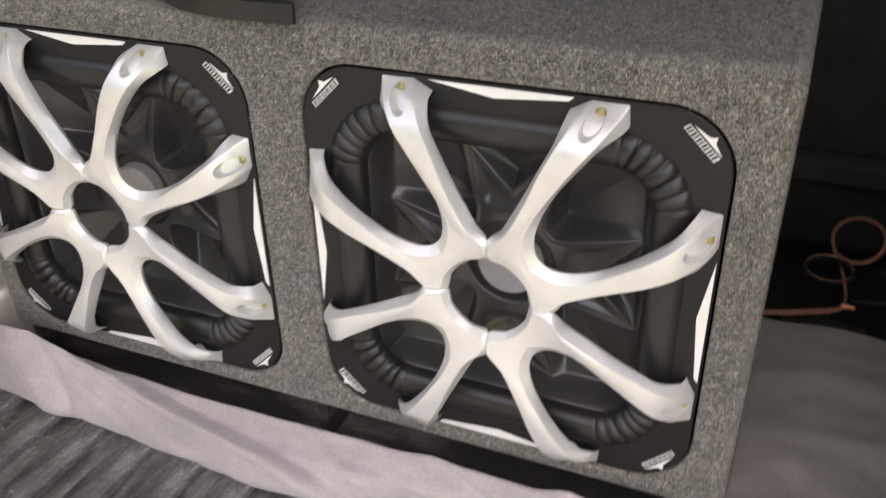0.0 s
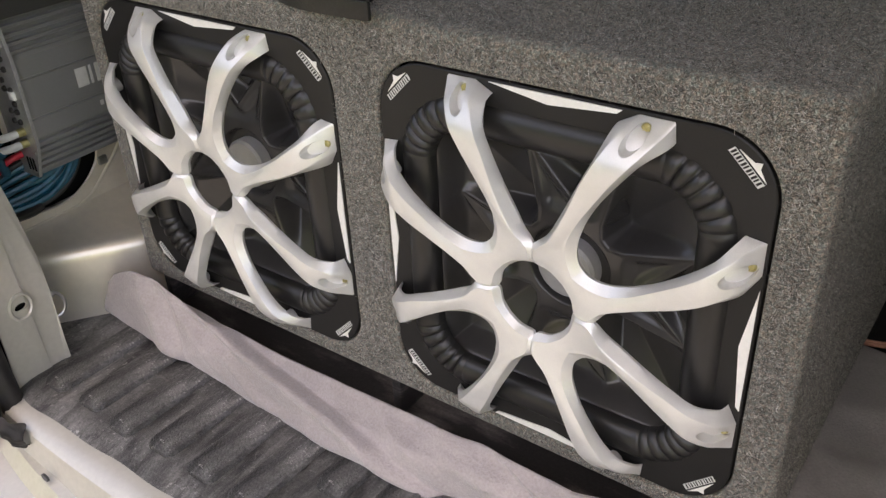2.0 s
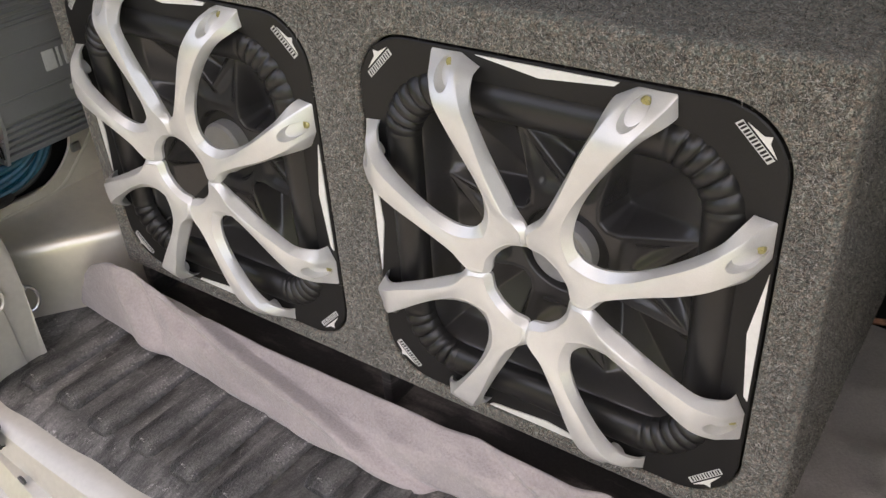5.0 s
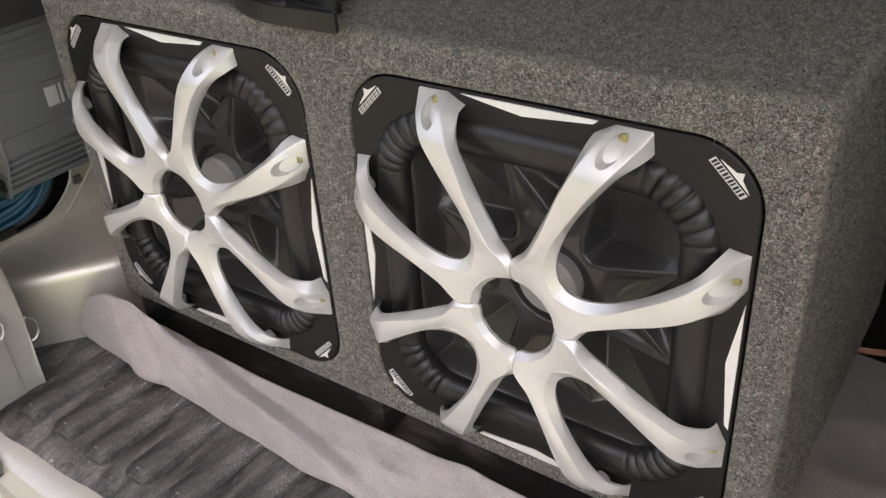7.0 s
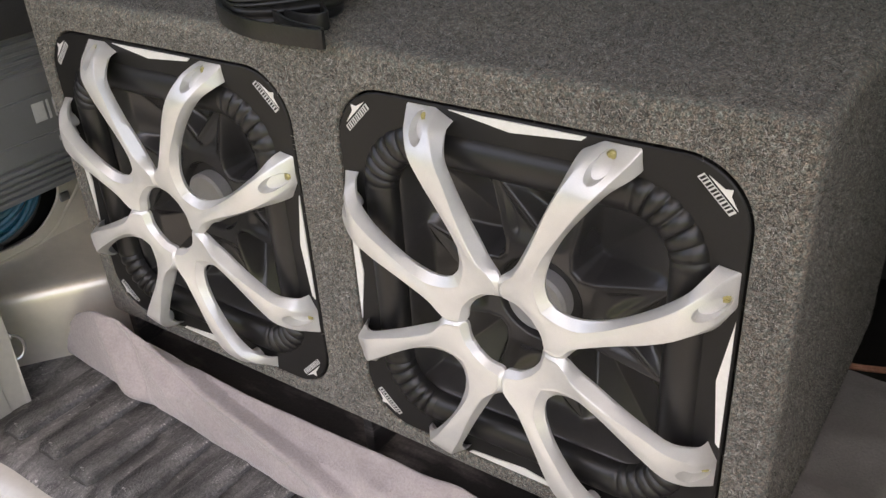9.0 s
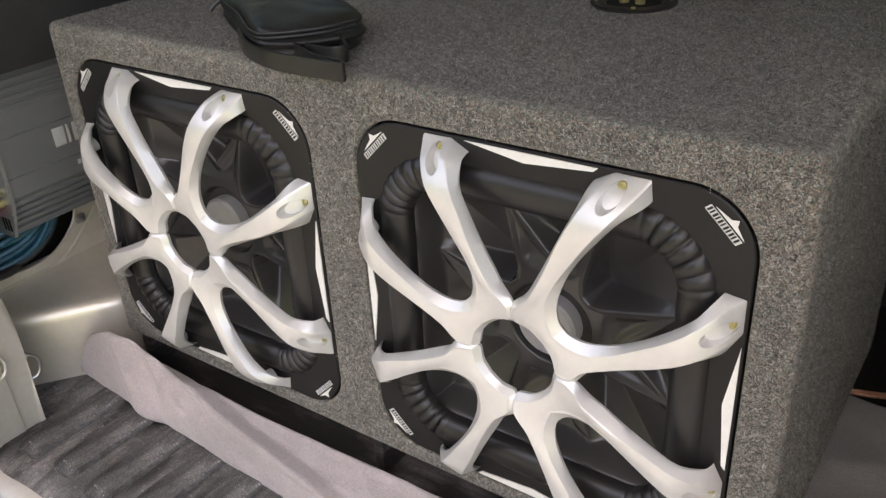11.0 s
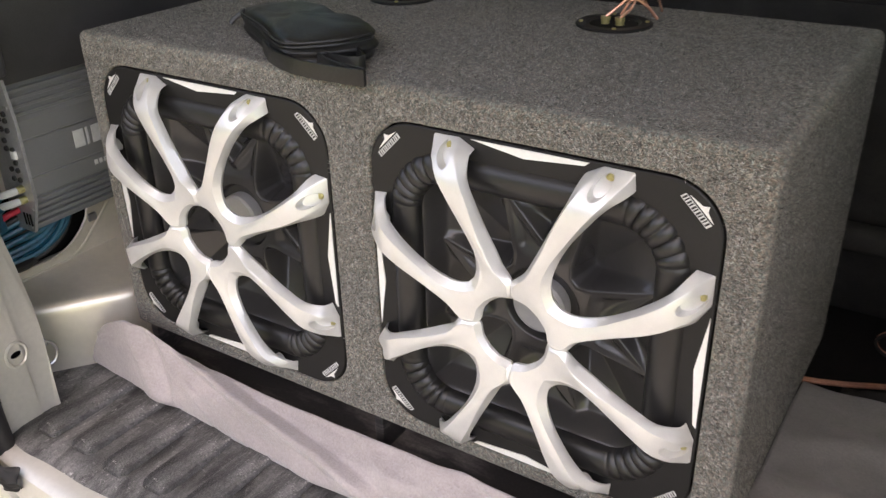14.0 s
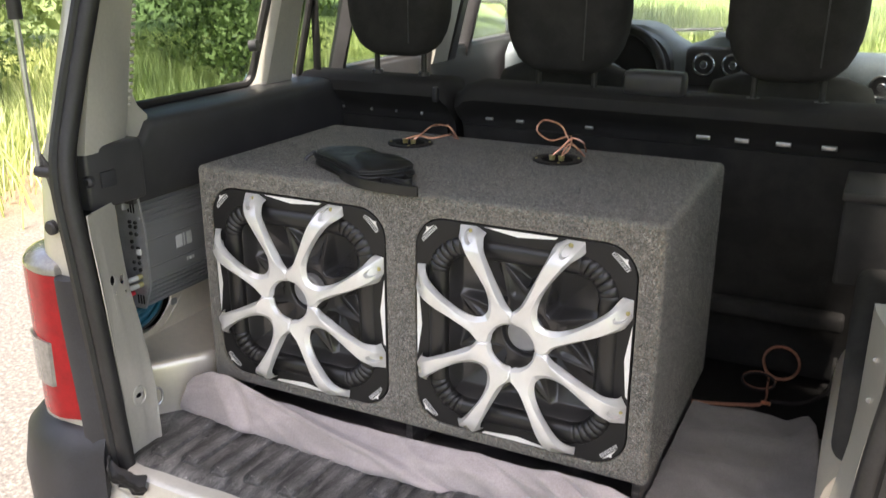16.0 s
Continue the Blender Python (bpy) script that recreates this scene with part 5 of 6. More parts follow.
for k, (y, w) in enumerate(((0.0705, 0.0145), (0.0885, 0.003), (0.0965, 0.012))):
    part("brand_bar", slab([(y, -0.011), (y + w, -0.011), (y + w, 0.011), (y, 0.011)], 0.0008, lambda a, b, d: Vector((0.004 + d, a, b + 0.004))), M_PRINT, body)
for k in range(3):
    y = 0.092 + 0.007 * k
    part("small_print", slab([(y, -0.003), (y + 0.0045, -0.003), (y + 0.0045, 0.003), (y, 0.003)], 0.0005, lambda a, b, d: Vector((0.004 + d, a, b - 0.033))), M_LETTER, body)
part("mounting_foot", rbox(-0.052, -0.02, -0.016, 0.0, 0.078, 0.09, 0.002), M_AMPEND, amp)

bundle = thing("cable_bundle", (-0.522, -0.034, 0.728), "bundle of blue cables tucked in the side panel opening", "cables")
rng = random.Random(4)
for k in range(13):
    a, b, c = rng.uniform(-0.012, 0.012), rng.uniform(-0.01, 0.01), rng.uniform(-0.01, 0.01)
    pts = [(-0.01 + a, -0.09, -0.01 + b), (0.012 + b, -0.045, -0.012 + 0.0045 * k - 0.01), (0.026 + a * 0.4, 0.01, -0.002 + 0.0055 * k - 0.012), (0.022 + c * 0.5, 0.052, 0.025 + 0.004 * k + b), (-0.005, 0.085, 0.09 + a)]
    part("cable", tube(pts, 0.0042, 8, 6), M_BLUE if k % 4 else M_BLACK, bundle)
part("tape", tube([(0.0, -0.075, -0.022), (0.02, -0.03, -0.02), (0.022, -0.012, -0.016)], 0.011, 10, 4, 0.7), M_SEAL, bundle)


# ---------- things on the box ----------
TOP = BZ1
pouch = thing("zipped_pouch", (-0.108, 0.078, TOP), "small black leather pouch with a zip and a wrist strap", "pouch")


def pouch_top(x, y):
    return 0.024 + 0.0016 * wob(x, y, 2.2, 16) + 0.0026 * ridge(x + 0.5 * y, y - 0.3 * x, 1.2, 15) + 0.0014 * ridge(x - y, y, 3.2, 34) - 0.004 * smoothstep(-0.03, -0.1, x)


def pouch_body():
    line = [(-0.104, 0.026), (-0.098, 0.05), (-0.06, 0.062), (0.0, 0.045), (0.072, 0.014), (0.098, -0.018), (0.086, -0.048), (0.055, -0.078), (0.03, -0.074), (-0.02, -0.04), (-0.085, 0.0)]
    ring = curve_through([(*p, 0) for p in line + line[:1]], 6)[:-1]
    c = Vector((-0.005, -0.01, 0))
    rings = []
    side_rows = [(k, 0.955 + 0.05 * math.sin(math.pi * min(1, k / 0.9)) ** 0.7) for k in np.linspace(0, 0.86, 15)]
    for k, s in side_rows + [(0.95, 0.945), (1.01, 0.91), (1.06, 0.86), (1.10, 0.78), (1.13, 0.66), (1.15, 0.5), (1.15, 0.34), (1.15, 0.2), (1.15, 0.08)]:
        row = []
        for p in ring:
            q = c + (p - c) * s
            sag = 0.0022 * math.sin(15 * k + 7 * wob(q.x, q.y, 0, 9)) * smoothstep(0.05, 0.25, k) * (1 - smoothstep(0.75, 0.95, k))
            q += (p - c).normalized() * sag
            dent = 0.0022 * wob(q.x, q.y * 1.6, 4, 24) * smoothstep(0.95, 1.1, k)
            row.append(Vector((q.x, q.y, 0.0008 + k * pouch_top(q.x, q.y) + dent)))
        rings.append(row)
    return loft(rings)


def ribbon(pts, wide, thick):
    """A strap that stands on its edge."""
    line = curve_through(pts, 6)
    rings = []
    for i, q in enumerate(line):
        d = line[min(i + 1, len(line) - 1)] - line[max(i - 1, 0)]
        n = Vector((-d.y, d.x, 0)).normalized() * thick / 2
        up = Vector((0, 0, wide / 2))
        rings.append([q - n - up, q - n * 1.3 - up * 0.8, q - n * 1.3 + up * 0.8, q - n + up, q + n + up, q + n * 1.3 + up * 0.8, q + n * 1.3 - up * 0.8, q + n - up])
    return loft(rings)


part("body", pouch_body(), M_LEATHER, pouch, angle=60)
rim = [(-0.106, 0.02), (-0.085, -0.0005), (-0.02, -0.0405), (0.03, -0.0745), (0.055, -0.0785), (0.0865, -0.049), (0.098, -0.02)]
part("zip", tube([(x * 1.005, y * 1.005, 0.001 + 0.88 * pouch_top(x, y)) for x, y in rim], 0.0012, 6, 5), M_SEAL, pouch)
for k in (0.74,):
    part("seam", tube([(x * 1.003, y * 1.003, 0.001 + k * pouch_top(x, y)) for x, y in rim], 0.0013, 6, 5), M_LEATHER, pouch)
part("strap", ribbon([(-0.004, -0.056, 0.0092), (0.03, -0.080, 0.0088), (0.075, -0.094, 0.0082), (0.138, -0.093, 0.0080), (0.1415, -0.089, 0.0080), (0.136, -0.0865, 0.0080), (0.105, -0.083, 0.0084), (0.075, -0.069, 0.009)], 0.0145, 0.0022), M_LEATHER, pouch, "folded leather wrist strap")
part("strap_loop", ribbon([(0.080, -0.062, 0.0084), (0.104, -0.064, 0.0084), (0.114, -0.056, 0.0084), (0.110, -0.048, 0.0084), (0.094, -0.036, 0.0095)], 0.0135, 0.0022), M_LEATHER, pouch)
part("zip_pull", tube([(-0.102, 0.022, 0.019), (-0.111, 0.014, 0.012), (-0.115, 0.009, 0.006)], 0.0026, 6, 3), M_TRIM, pouch)


def terminal_cup(at, wires):
    cup = thing("terminal_cup", at, "round black speaker terminal with brass posts and copper wire", "speaker terminal", "terminals on the box")
    n = 36
    rings = []
    for r, z in ((0.0405, 0.0), (0.0405, 0.0018), (0.039, 0.003), (0.029, 0.003), (0.026, 0.0005), (0.0235, 0.0004)):
        rings.append([Vector((r * math.cos(2 * math.pi * i / n), r * math.sin(2 * math.pi * i / n), z)) for i in range(n)])
    part("flange", loft(rings), M_PLATE, cup)
    part("well", loft([[Vector((0.0255 * math.cos(2 * math.pi * i / n), 0.0255 * math.sin(2 * math.pi * i / n), z)) for i in range(n)] for z in (0.0003, 0.0012)]), M_DARK, cup)
    for x in (-0.008, 0.008):
        post = part("binding_post", tube([(x, -0.004, 0.001), (x, -0.004, 0.008)], 0.0046, 14, 1), M_BRASS, cup)
        part("post_nut", tube([(x, -0.004, 0.0055), (x, -0.004, 0.009)], 0.0055, 6, 1), M_BRASS, post)
    for a in (0.4, 1.97, 3.54, 5.11):
        part("flange_screw", tube([(0.0345 * math.cos(a), 0.0345 * math.sin(a), 0.002), (0.0345 * math.cos(a), 0.0345 * math.sin(a), 0.0045)], 0.0022, 10, 1), M_BRASS, cup)
    for pts in wires:
        part("wire", tube(pts, 0.0017, 7, 7), M_COPPER2, cup, "copper speaker wire")
    return cup


terminal_cup((0.132, 0.293, TOP), [
    [(0.008, -0.004, 0.008), (0.02, 0.0, 0.022), (0.012, 0.03, 0.035), (-0.002, 0.05, 0.03), (-0.03, 0.045, 0.022), (-0.056, 0.05, 0.036), (-0.046, 0.055, 0.053), (-0.014, 0.05, 0.048), (0.004, 0.04, 0.028), (0.006, 0.07, 0.012), (0.01, 0.115, -0.03)],
    [(-0.008, -0.004, 0.008), (0.004, 0.006, 0.02), (0.018, 0.02, 0.034), (0.034, 0.03, 0.026), (0.026, 0.06, 0.016), (0.018, 0.118, -0.03)],
    [(0.008, -0.003, 0.011), (0.016, 0.008, 0.026), (0.03, 0.012, 0.020), (0.04, 0.02, 0.006)]])
terminal_cup((-0.147, 0.301, TOP), [
    [(0.008, -0.004, 0.008), (0.02, 0.004, 0.018), (0.03, 0.03, 0.030), (0.05, 0.05, 0.027), (0.06, 0.058, 0.012), (0.06, 0.105, -0.03)],
    [(-0.008, -0.004, 0.008), (0.012, 0.008, 0.014), (0.034, 0.016, 0.010), (0.056, 0.03, 0.014), (0.056, 0.06, 0.008), (0.05, 0.107, -0.03)]])

# ---------- behind and beside the box ----------
cable = thing("speaker_cable", (0.46, 0.5, 0.545), "loop of clear copper speaker cable on the floor behind the blanket", "cable")
for off in (0.0, 0.0042):
    loop = [(-0.14, -0.10 + off, 0.018), (-0.076, -0.082 + off, 0.016), (-0.02, -0.05 + off, 0.010), (0.02, -0.02 + off, 0.009), (0.016, 0.06 + off, 0.012), (0.012, 0.11 + off, 0.0)]
    ring = [(0.032 + 0.033 * math.cos(a), 0.115 + off + 0.004 * math.sin(a * 0.5), 0.032 + 0.033 * math.sin(a)) for a in np.linspace(math.pi * 1.15, -math.pi * 0.75, 14)]
    part("conductor", tube(loop + ring, 0.0027, 7, 4), M_COPPER2, cable)
    low = [(0.0 + 0.03 * math.cos(a), 0.06 + 0.02 * math.sin(a) + off, 0.012 + 0.008 * math.sin(a)) for a in np.linspace(0.4, 2 * math.pi + 0.2, 14)]
    part("lower_coil", tube(low, 0.0022, 7, 3), M_COPPER2 if off else M_SEAT, cable)
part("wire_end", tube([(0.016, -0.026, 0.013), (0.032, -0.028, 0.014)], 0.0036, 8, 1), M_COPPER, cable)
part("black_lead", tube([(0.03, 0.0, 0.006), (0.08, 0.02, 0.004), (0.12, 0.06, 0.02), (0.125, 0.10, 0.07)], 0.0035, 8, 5), M_SEAT, cable)
cover = sheet(16, 10, lambda u, v: Vector((0.41 + 0.1 * u, 0.405 + 0.055 * v, 0.538 + 0.03 * math.sin(math.pi * u) ** 0.7 * math.sin(math.pi * min(1, v + 0.2)) + 0.004 * wob(u * 3, v * 3, 0, 2))))
whole("black_bag", cover, M_SEAT, "crumpled black plastic lying beside the copper cable", "plastic sheet", angle=80)

meter = thing("multimeter", (0.568, 0.003, FLOOR + 0.032), "black handheld multimeter with a grey display and red test leads", "multimeter")
meter.rotation_euler = (0.18, 0.1, radians(-47))
# local: y along the body, z up from its face
part("case", rbox(-0.029, 0.029, -0.05, 0.075, -0.012, 0.012, 0.007, 3), M_TRIM, meter)
face = part("face_plate", rbox(-0.025, 0.025, -0.046, 0.07, 0.0112, 0.0135, 0.002, 2), M_PLATE, meter)
part("display", rbox(-0.0185, 0.0185, -0.033, -0.0175, 0.013, 0.0148, 0.001), M_LCD, face)
part("display_edge", rbox(-0.0205, 0.0205, -0.0125, -0.0105, 0.013, 0.0148, 0.001), M_WHITE, face)
part("selector", tube([(0, 0.024, 0.013), (0, 0.024, 0.019)], 0.014, 20, 1), M_TRIM, face)
for k in range(9):
    a = math.pi * 2 * k / 9
    part("dial_mark", rbox(0.019 * math.cos(a) - 0.0012, 0.019 * math.cos(a) + 0.0012, 0.024 + 0.019 * math.sin(a) - 0.0012, 0.024 + 0.019 * math.sin(a) + 0.0012, 0.0132, 0.0142, 0), M_WHITE if k % 3 else M_BLUE, face)
part("test_lead", tube([(-0.012, -0.048, 0.0), (-0.016, -0.07, 0.0), (-0.02, -0.082, -0.004)], 0.0045, 10, 4), M_REDWIRE, meter)
part("black_test_lead", tube([(0.012, -0.048, 0.0), (0.013, -0.072, -0.002)], 0.0045, 10, 2), M_TRIM, meter)
leads = thing("test_leads", (0.50, -0.008, FLOOR + 0.036), "red test lead curled over the blanket", "test lead")
part("lead_wire", tube([(0.045, -0.045, 0.006), (0.012, -0.075, 0.002), (-0.004, -0.07, 0.001), (-0.004, 0.0, 0.004), (-0.01, 0.012, 0.006), (-0.036, 0.015, 0.005), (-0.03, 0.022, 0.006), (0.01, 0.02, 0.006), (0.05, 0.02, 0.004)], 0.0024, 8, 6), M_REDWIRE, leads)
part("black_wire", tube([(0.048, -0.01, 0.004), (0.03, 0.018, 0.004), (-0.01, 0.026, 0.003), (-0.038, 0.018, 0.002)], 0.002, 8, 6), M_SEAT, leads)
whole("cyan_packet", rbox(-0.022, 0.022, -0.012, 0.012, 0, 0.012, 0.002), M_CYAN, "small cyan plastic packet lying on the blanket", "packet", at=(0.583, 0.092, FLOOR + 0.026))

# ---------- rear bench ----------
bench = thing("rear_bench", (0, 0.55, FLOOR), "split rear bench seat in black cloth, its backs upright", "bench seat")
BACK = [(0.0, 0.44), (-0.006, 0.452), (-0.03, 0.468), (-0.05, 0.487), (-0.048, 0.507), (-0.03, 0.519), (0.02, 0.521), (0.07, 0.513), (0.095, 0.475), (0.16, 0.2), (0.20, -0.03), (0.105, -0.03), (0.055, 0.2)]


def backrest(x0, x1):
    rings = []
    for k in (0.0, 0.012, 0.03, 0.06, 0.5, 0.94, 0.97, 0.988, 1.0):
        s = 1 - 0.22 * (1 - smoothstep(0, 0.06, min(k, 1 - k))) ** 2
        x = x0 + (x1 - x0) * k
        rings.append([Vector((x, 0.03 + (y - 0.03) * s, (z - 0.25) * (0.6 + 0.4 * s) + 0.25 if z > 0.25 else z)) for y, z in BACK])
    return loft(rings)


for x0, x1 in ((-0.545, -0.182), (-0.166, 0.645)):
    b = part("backrest", backrest(x0, x1), M_SEATTOP, bench, "black cloth backrest with a vinyl rear", angle=50)
    part("back_panel", loft([[Vector((x, y, z)) for y, z in ((-0.011, 0.43), (0.045, 0.2), (0.094, -0.02), (0.12, -0.02), (0.03, 0.43))] for x in (x0 + 0.012, x1 - 0.012)]), M_SEAT, b)
for x in (0.318, 0.384, 0.453, 0.526):
    part("slot_plate", rbox(x - 0.0125, x + 0.0125, -0.0165, -0.008, 0.443, 0.4505, 0.0015), M_METAL, bench, "bright metal slot plate")
for x in (-0.098, -0.033, 0.107):
    part("slot_plate", rbox(x - 0.008, x + 0.008, -0.0155, -0.008, 0.4435, 0.449, 0.0015), M_METAL, bench)
for x in (-0.44, -0.37, -0.31, -0.25):
    part("stud", disc(0.003, 0.004, 10, (x, -0.012, 0.446), 0.001), M_METAL, bench)
part("release_tab", rbox(-0.205, -0.192, -0.058, -0.045, 0.478, 0.508, 0.004, 2), M_BUMPER, bench)
part("lower_rail", rbox(-0.53, 0.59, 0.012, 0.05, 0.106, 0.137, 0.008, 3), M_SEAT, bench, "dark padded rail along the bench foot")
part("seat_base", rbox(-0.53, 0.59, 0.1, 0.6, -0.03, 0.14, 0.02, 3), M_SEAT, bench)


def headrest(at, w, h):
    rings = []
    for k, s in ((0, 0.40), (0.02, 0.55), (0.05, 0.68), (0.10, 0.80), (0.18, 0.90), (0.28, 0.97), (0.4, 1), (0.65, 1), (0.82, 0.96), (0.93, 0.86), (1, 0.62)):
        ring = rounded_square(w / 2 * s, 0.045 * s, 6, 0.055 * s)
        rings.append([Vector((at[0] + x, at[1] + y, at[2] + h * k)) for x, y in ring])
    ob = part("headrest", loft(rings), M_SEAT, bench, "rounded black cloth headrest", angle=70)
    for dx in (-0.055, 0.055):
        part("post", tube([(at[0] + dx, at[1], at[2] - 0.07), (at[0] + dx, at[1], at[2] + 0.05)], 0.0055, 10, 1), M_BLACK, ob)
        part("post_guide", tube([(at[0] + dx, at[1], at[2] - 0.06), (at[0] + dx, at[1], at[2] - 0.032)], 0.012, 12, 1), M_TRIM, ob)
    part("seam", tube([(at[0] + 0.05, at[1] - 0.0555, at[2] + 0.03), (at[0] + 0.052, at[1] - 0.0558, at[2] + h * 0.9)], 0.0014, 6, 2), M_TRIM, ob)


headrest((-0.306, -0.0, 0.560), 0.218, 0.26)
headrest((0.053, -0.0, 0.545), 0.232, 0.27)
headrest((0.448, -0.0, 0.553), 0.216, 0.26)


# ---------- front of the cabin ----------
def front_seat(x, label):
    seat = thing("front_seat", (x, 1.1, 0.5), label, "car seat", "front seats")
    rings = []
    for z, w, d in ((0.0, 0.2, 0.06), (0.3, 0.205, 0.065), (0.48, 0.195, 0.06), (0.545, 0.17, 0.05), (0.565, 0.12, 0.03)):
        rings.append([Vector((a, b, z)) for a, b in rounded_square(w, min(0.05, d * 0.9), 5, d)])
    part("backrest", loft(rings), M_SEAT, seat, angle=60)
    rings = []
    for k, s in ((0, 0.7), (0.1, 0.92), (0.5, 1), (0.9, 0.92), (1, 0.7)):
        rings.append([Vector((a, b, 0.6 + 0.2 * k)) for a, b in rounded_square(0.12 * s, 0.04 * s, 5, 0.045 * s)])
    part("headrest", loft(rings), M_SEAT, seat, angle=60)
    part("cushion", rbox(-0.2, 0.2, 0.03, 0.5, 0.0, 0.16, 0.04, 3), M_SEAT, seat)
    return seat


front_seat(-0.13, "black cloth front seat behind the steering wheel")
front_seat(0.40, "black cloth front seat on the passenger side")
whole("armrest", soft(rbox(-0.056, 0.056, -0.024, 0.024, 0, 0.046, 0.012, 3), 1), M_TRIM, "dark grey padded centre armrest resting on the bench top", "armrest", at=(0.226, 0.535, FLOOR + 0.514))
whole("console", rbox(0.05, 0.18, 0.9, 1.7, 0.548, 0.958, 0.02, 3), M_TRIM, "black centre console between the front seats", "console")

dash = thing("dashboard", (0, 1.62, 0.55), "grey dashboard with round silver-ringed vents", "dashboard")
rings = []
for x in np.linspace(-0.52, 0.72, 32):
    hump = 0.07 * math.exp(-((x + 0.13) / 0.13) ** 4) + 0.045 * math.exp(-((x - 0.18) / 0.1) ** 4)
    prof = [(0.1, 0.0), (0.04, 0.2), (0.0, 0.40), (-0.005, 0.47 + hump * 0.6), (0.03, 0.505 + hump), (0.16, 0.51 + hump), (0.3, 0.475), (0.62, 0.43), (0.62, 0.0)]
    rings.append([Vector((x, y, z)) for y, z in prof])
part("dash_body", loft(rings), M_DASH, dash, angle=50)
for x, z in ((0.113, 0.472), (0.195, 0.474), (0.585, 0.437), (-0.42, 0.44)):
    ring = [Vector((x + 0.029 * math.cos(a), -0.024, z + 0.029 * math.sin(a))) for a in np.linspace(0, 2 * math.pi, 25)]
    vent = part("air_vent", disc(0.03, 0.024, 24, (x, 0.0, z), 0.003), M_TRIM, dash, "round air vent with a silver ring")
    part("vent_ring", tube(ring, 0.0045, 8, 0), M_CHROME, vent)
    part("vent_core", disc(0.012, 0.006, 16, (x, -0.023, z), 0.002), M_CHROME, vent)
part("console_face", rbox(0.055, 0.255, -0.014, 0.09, 0.30, 0.522, 0.02, 3), M_TRIM, dash, "black console face round the vents")
hood = [(-0.09 + 0.115 * math.cos(a), 0.0, 0.455 + 0.105 * math.sin(a)) for a in np.linspace(-0.2, math.pi + 0.2, 20)]
part("instrument_hood", loft([[Vector((x, y, z)) for y, g in ((-0.05, 0), (0.12, 0), (0.12, -0.012), (-0.05, -0.012)) for x, z in ((px + g * (px + 0.09) * 8, pz + g),)] for px, _, pz in hood]), M_TRIM, dash, "black instrument hood")
part("instrument_panel", disc(0.095, 0.01, 28, (-0.09, -0.005, 0.455), 0.003), M_BLACK, dash)
part("clock_hood", rbox(0.16, 0.25, 0.0, 0.1, 0.54, 0.59, 0.015, 3), M_TRIM, dash)

wheel = thing("steering_wheel", (-0.142, 1.46, 0.977), "dark three-spoke steering wheel with a grey hub", "steering wheel")
wheel.rotation_euler = (radians(-24), 0, 0)
ring = [Vector((0.168 * math.cos(a), 0, 0.168 * math.sin(a))) for a in np.linspace(0, 2 * math.pi, 49)]
part("rim", tube(ring, 0.0145, 10, 0), M_BLACK, wheel)
part("hub", disc(0.062, 0.03, 24, (0, 0.04, 0), 0.012), M_DASH, wheel)
for a in (0.15, math.pi - 0.15, -math.pi / 2):
    part("spoke", tube([(0.05 * math.cos(a), 0.03, 0.05 * math.sin(a)), (0.16 * math.cos(a), 0.004, 0.16 * math.sin(a))], 0.016, 8, 3, 0.6), M_AMPEND, wheel)
part("column", tube([(0, 0.04, 0), (0, 0.22, -0.02)], 0.035, 12, 1), M_TRIM, wheel)

door_mirror = thing("door_mirror", (-0.626, 1.74, 1.097), "black door mirror that reflects the verge", "door mirror")
rings = []
for y, s in ((-0.03, 1.0), (0.0, 1.05), (0.04, 0.92), (0.065, 0.6)):
    rings.append([Vector((a, y, b)) for a, b in rounded_square(0.069 * s, 0.03 * s, 5, 0.083 * s)])
part("housing", loft(rings), M_TRIM, door_mirror, angle=60)
part("mirror", slab(rounded_square(0.062, 0.026, 5, 0.075), 0.003, lambda a, b, d: Vector((a, -0.031 - d + 0.12 * (a + 0.06) * 0.25, b))), M_MIRROR, door_mirror, "silvered mirror glass")
part("arm", tube([(0.05, 0.01, -0.06), (0.09, 0.02, -0.09)], 0.018, 8, 2), M_TRIM, door_mirror)


# ---------- verge: grass, bushes, trees ----------
def blades(count, area, height, seed, mat, name, label, clear=None):
    r = np.random.RandomState(seed)
    x = r.uniform(area[0], area[1], count)
    y = r.uniform(area[2], area[3], count)
    if clear is not None:
        keep = clear(x, y, r)
        x, y = x[keep], y[keep]
    n = len(x)
    z = np.array([ground_height(a, b) for a, b in zip(x, y)])
    h = height * r.uniform(0.45, 1.3, n)
    ang = r.uniform(0, math.pi * 2, n)
    w = 0.0035 + 0.005 * r.rand(n)
    lean = h * r.uniform(0.1, 0.6, n)
    dirx, diry = np.cos(ang), np.sin(ang)
    p = np.empty((n, 5, 3))
    for k, (sx, t, f) in enumerate(((-1, 0, 0), (1, 0, 0), (0.75, 0.55, 0.35), (-0.75, 0.55, 0.35), (0, 1, 1))):
        p[:, k, 0] = x - diry * w * sx + dirx * lean * f
        p[:, k, 1] = y + dirx * w * sx + diry * lean * f
        p[:, k, 2] = z - 0.01 + h * t
    me = bpy.data.meshes.new(name)
    base = np.arange(n) * 5
    faces = np.concatenate([np.stack([base, base + 1, base + 2, base + 3], 1).tolist(), ]).tolist() + np.stack([base + 3, base + 2, base + 4], 1).tolist()
    me.from_pydata(p.reshape(-1, 3).tolist(), [], faces)
    me.materials.append(mat)
    return tagged(new(name, me), label, "grass", kind="stuff")


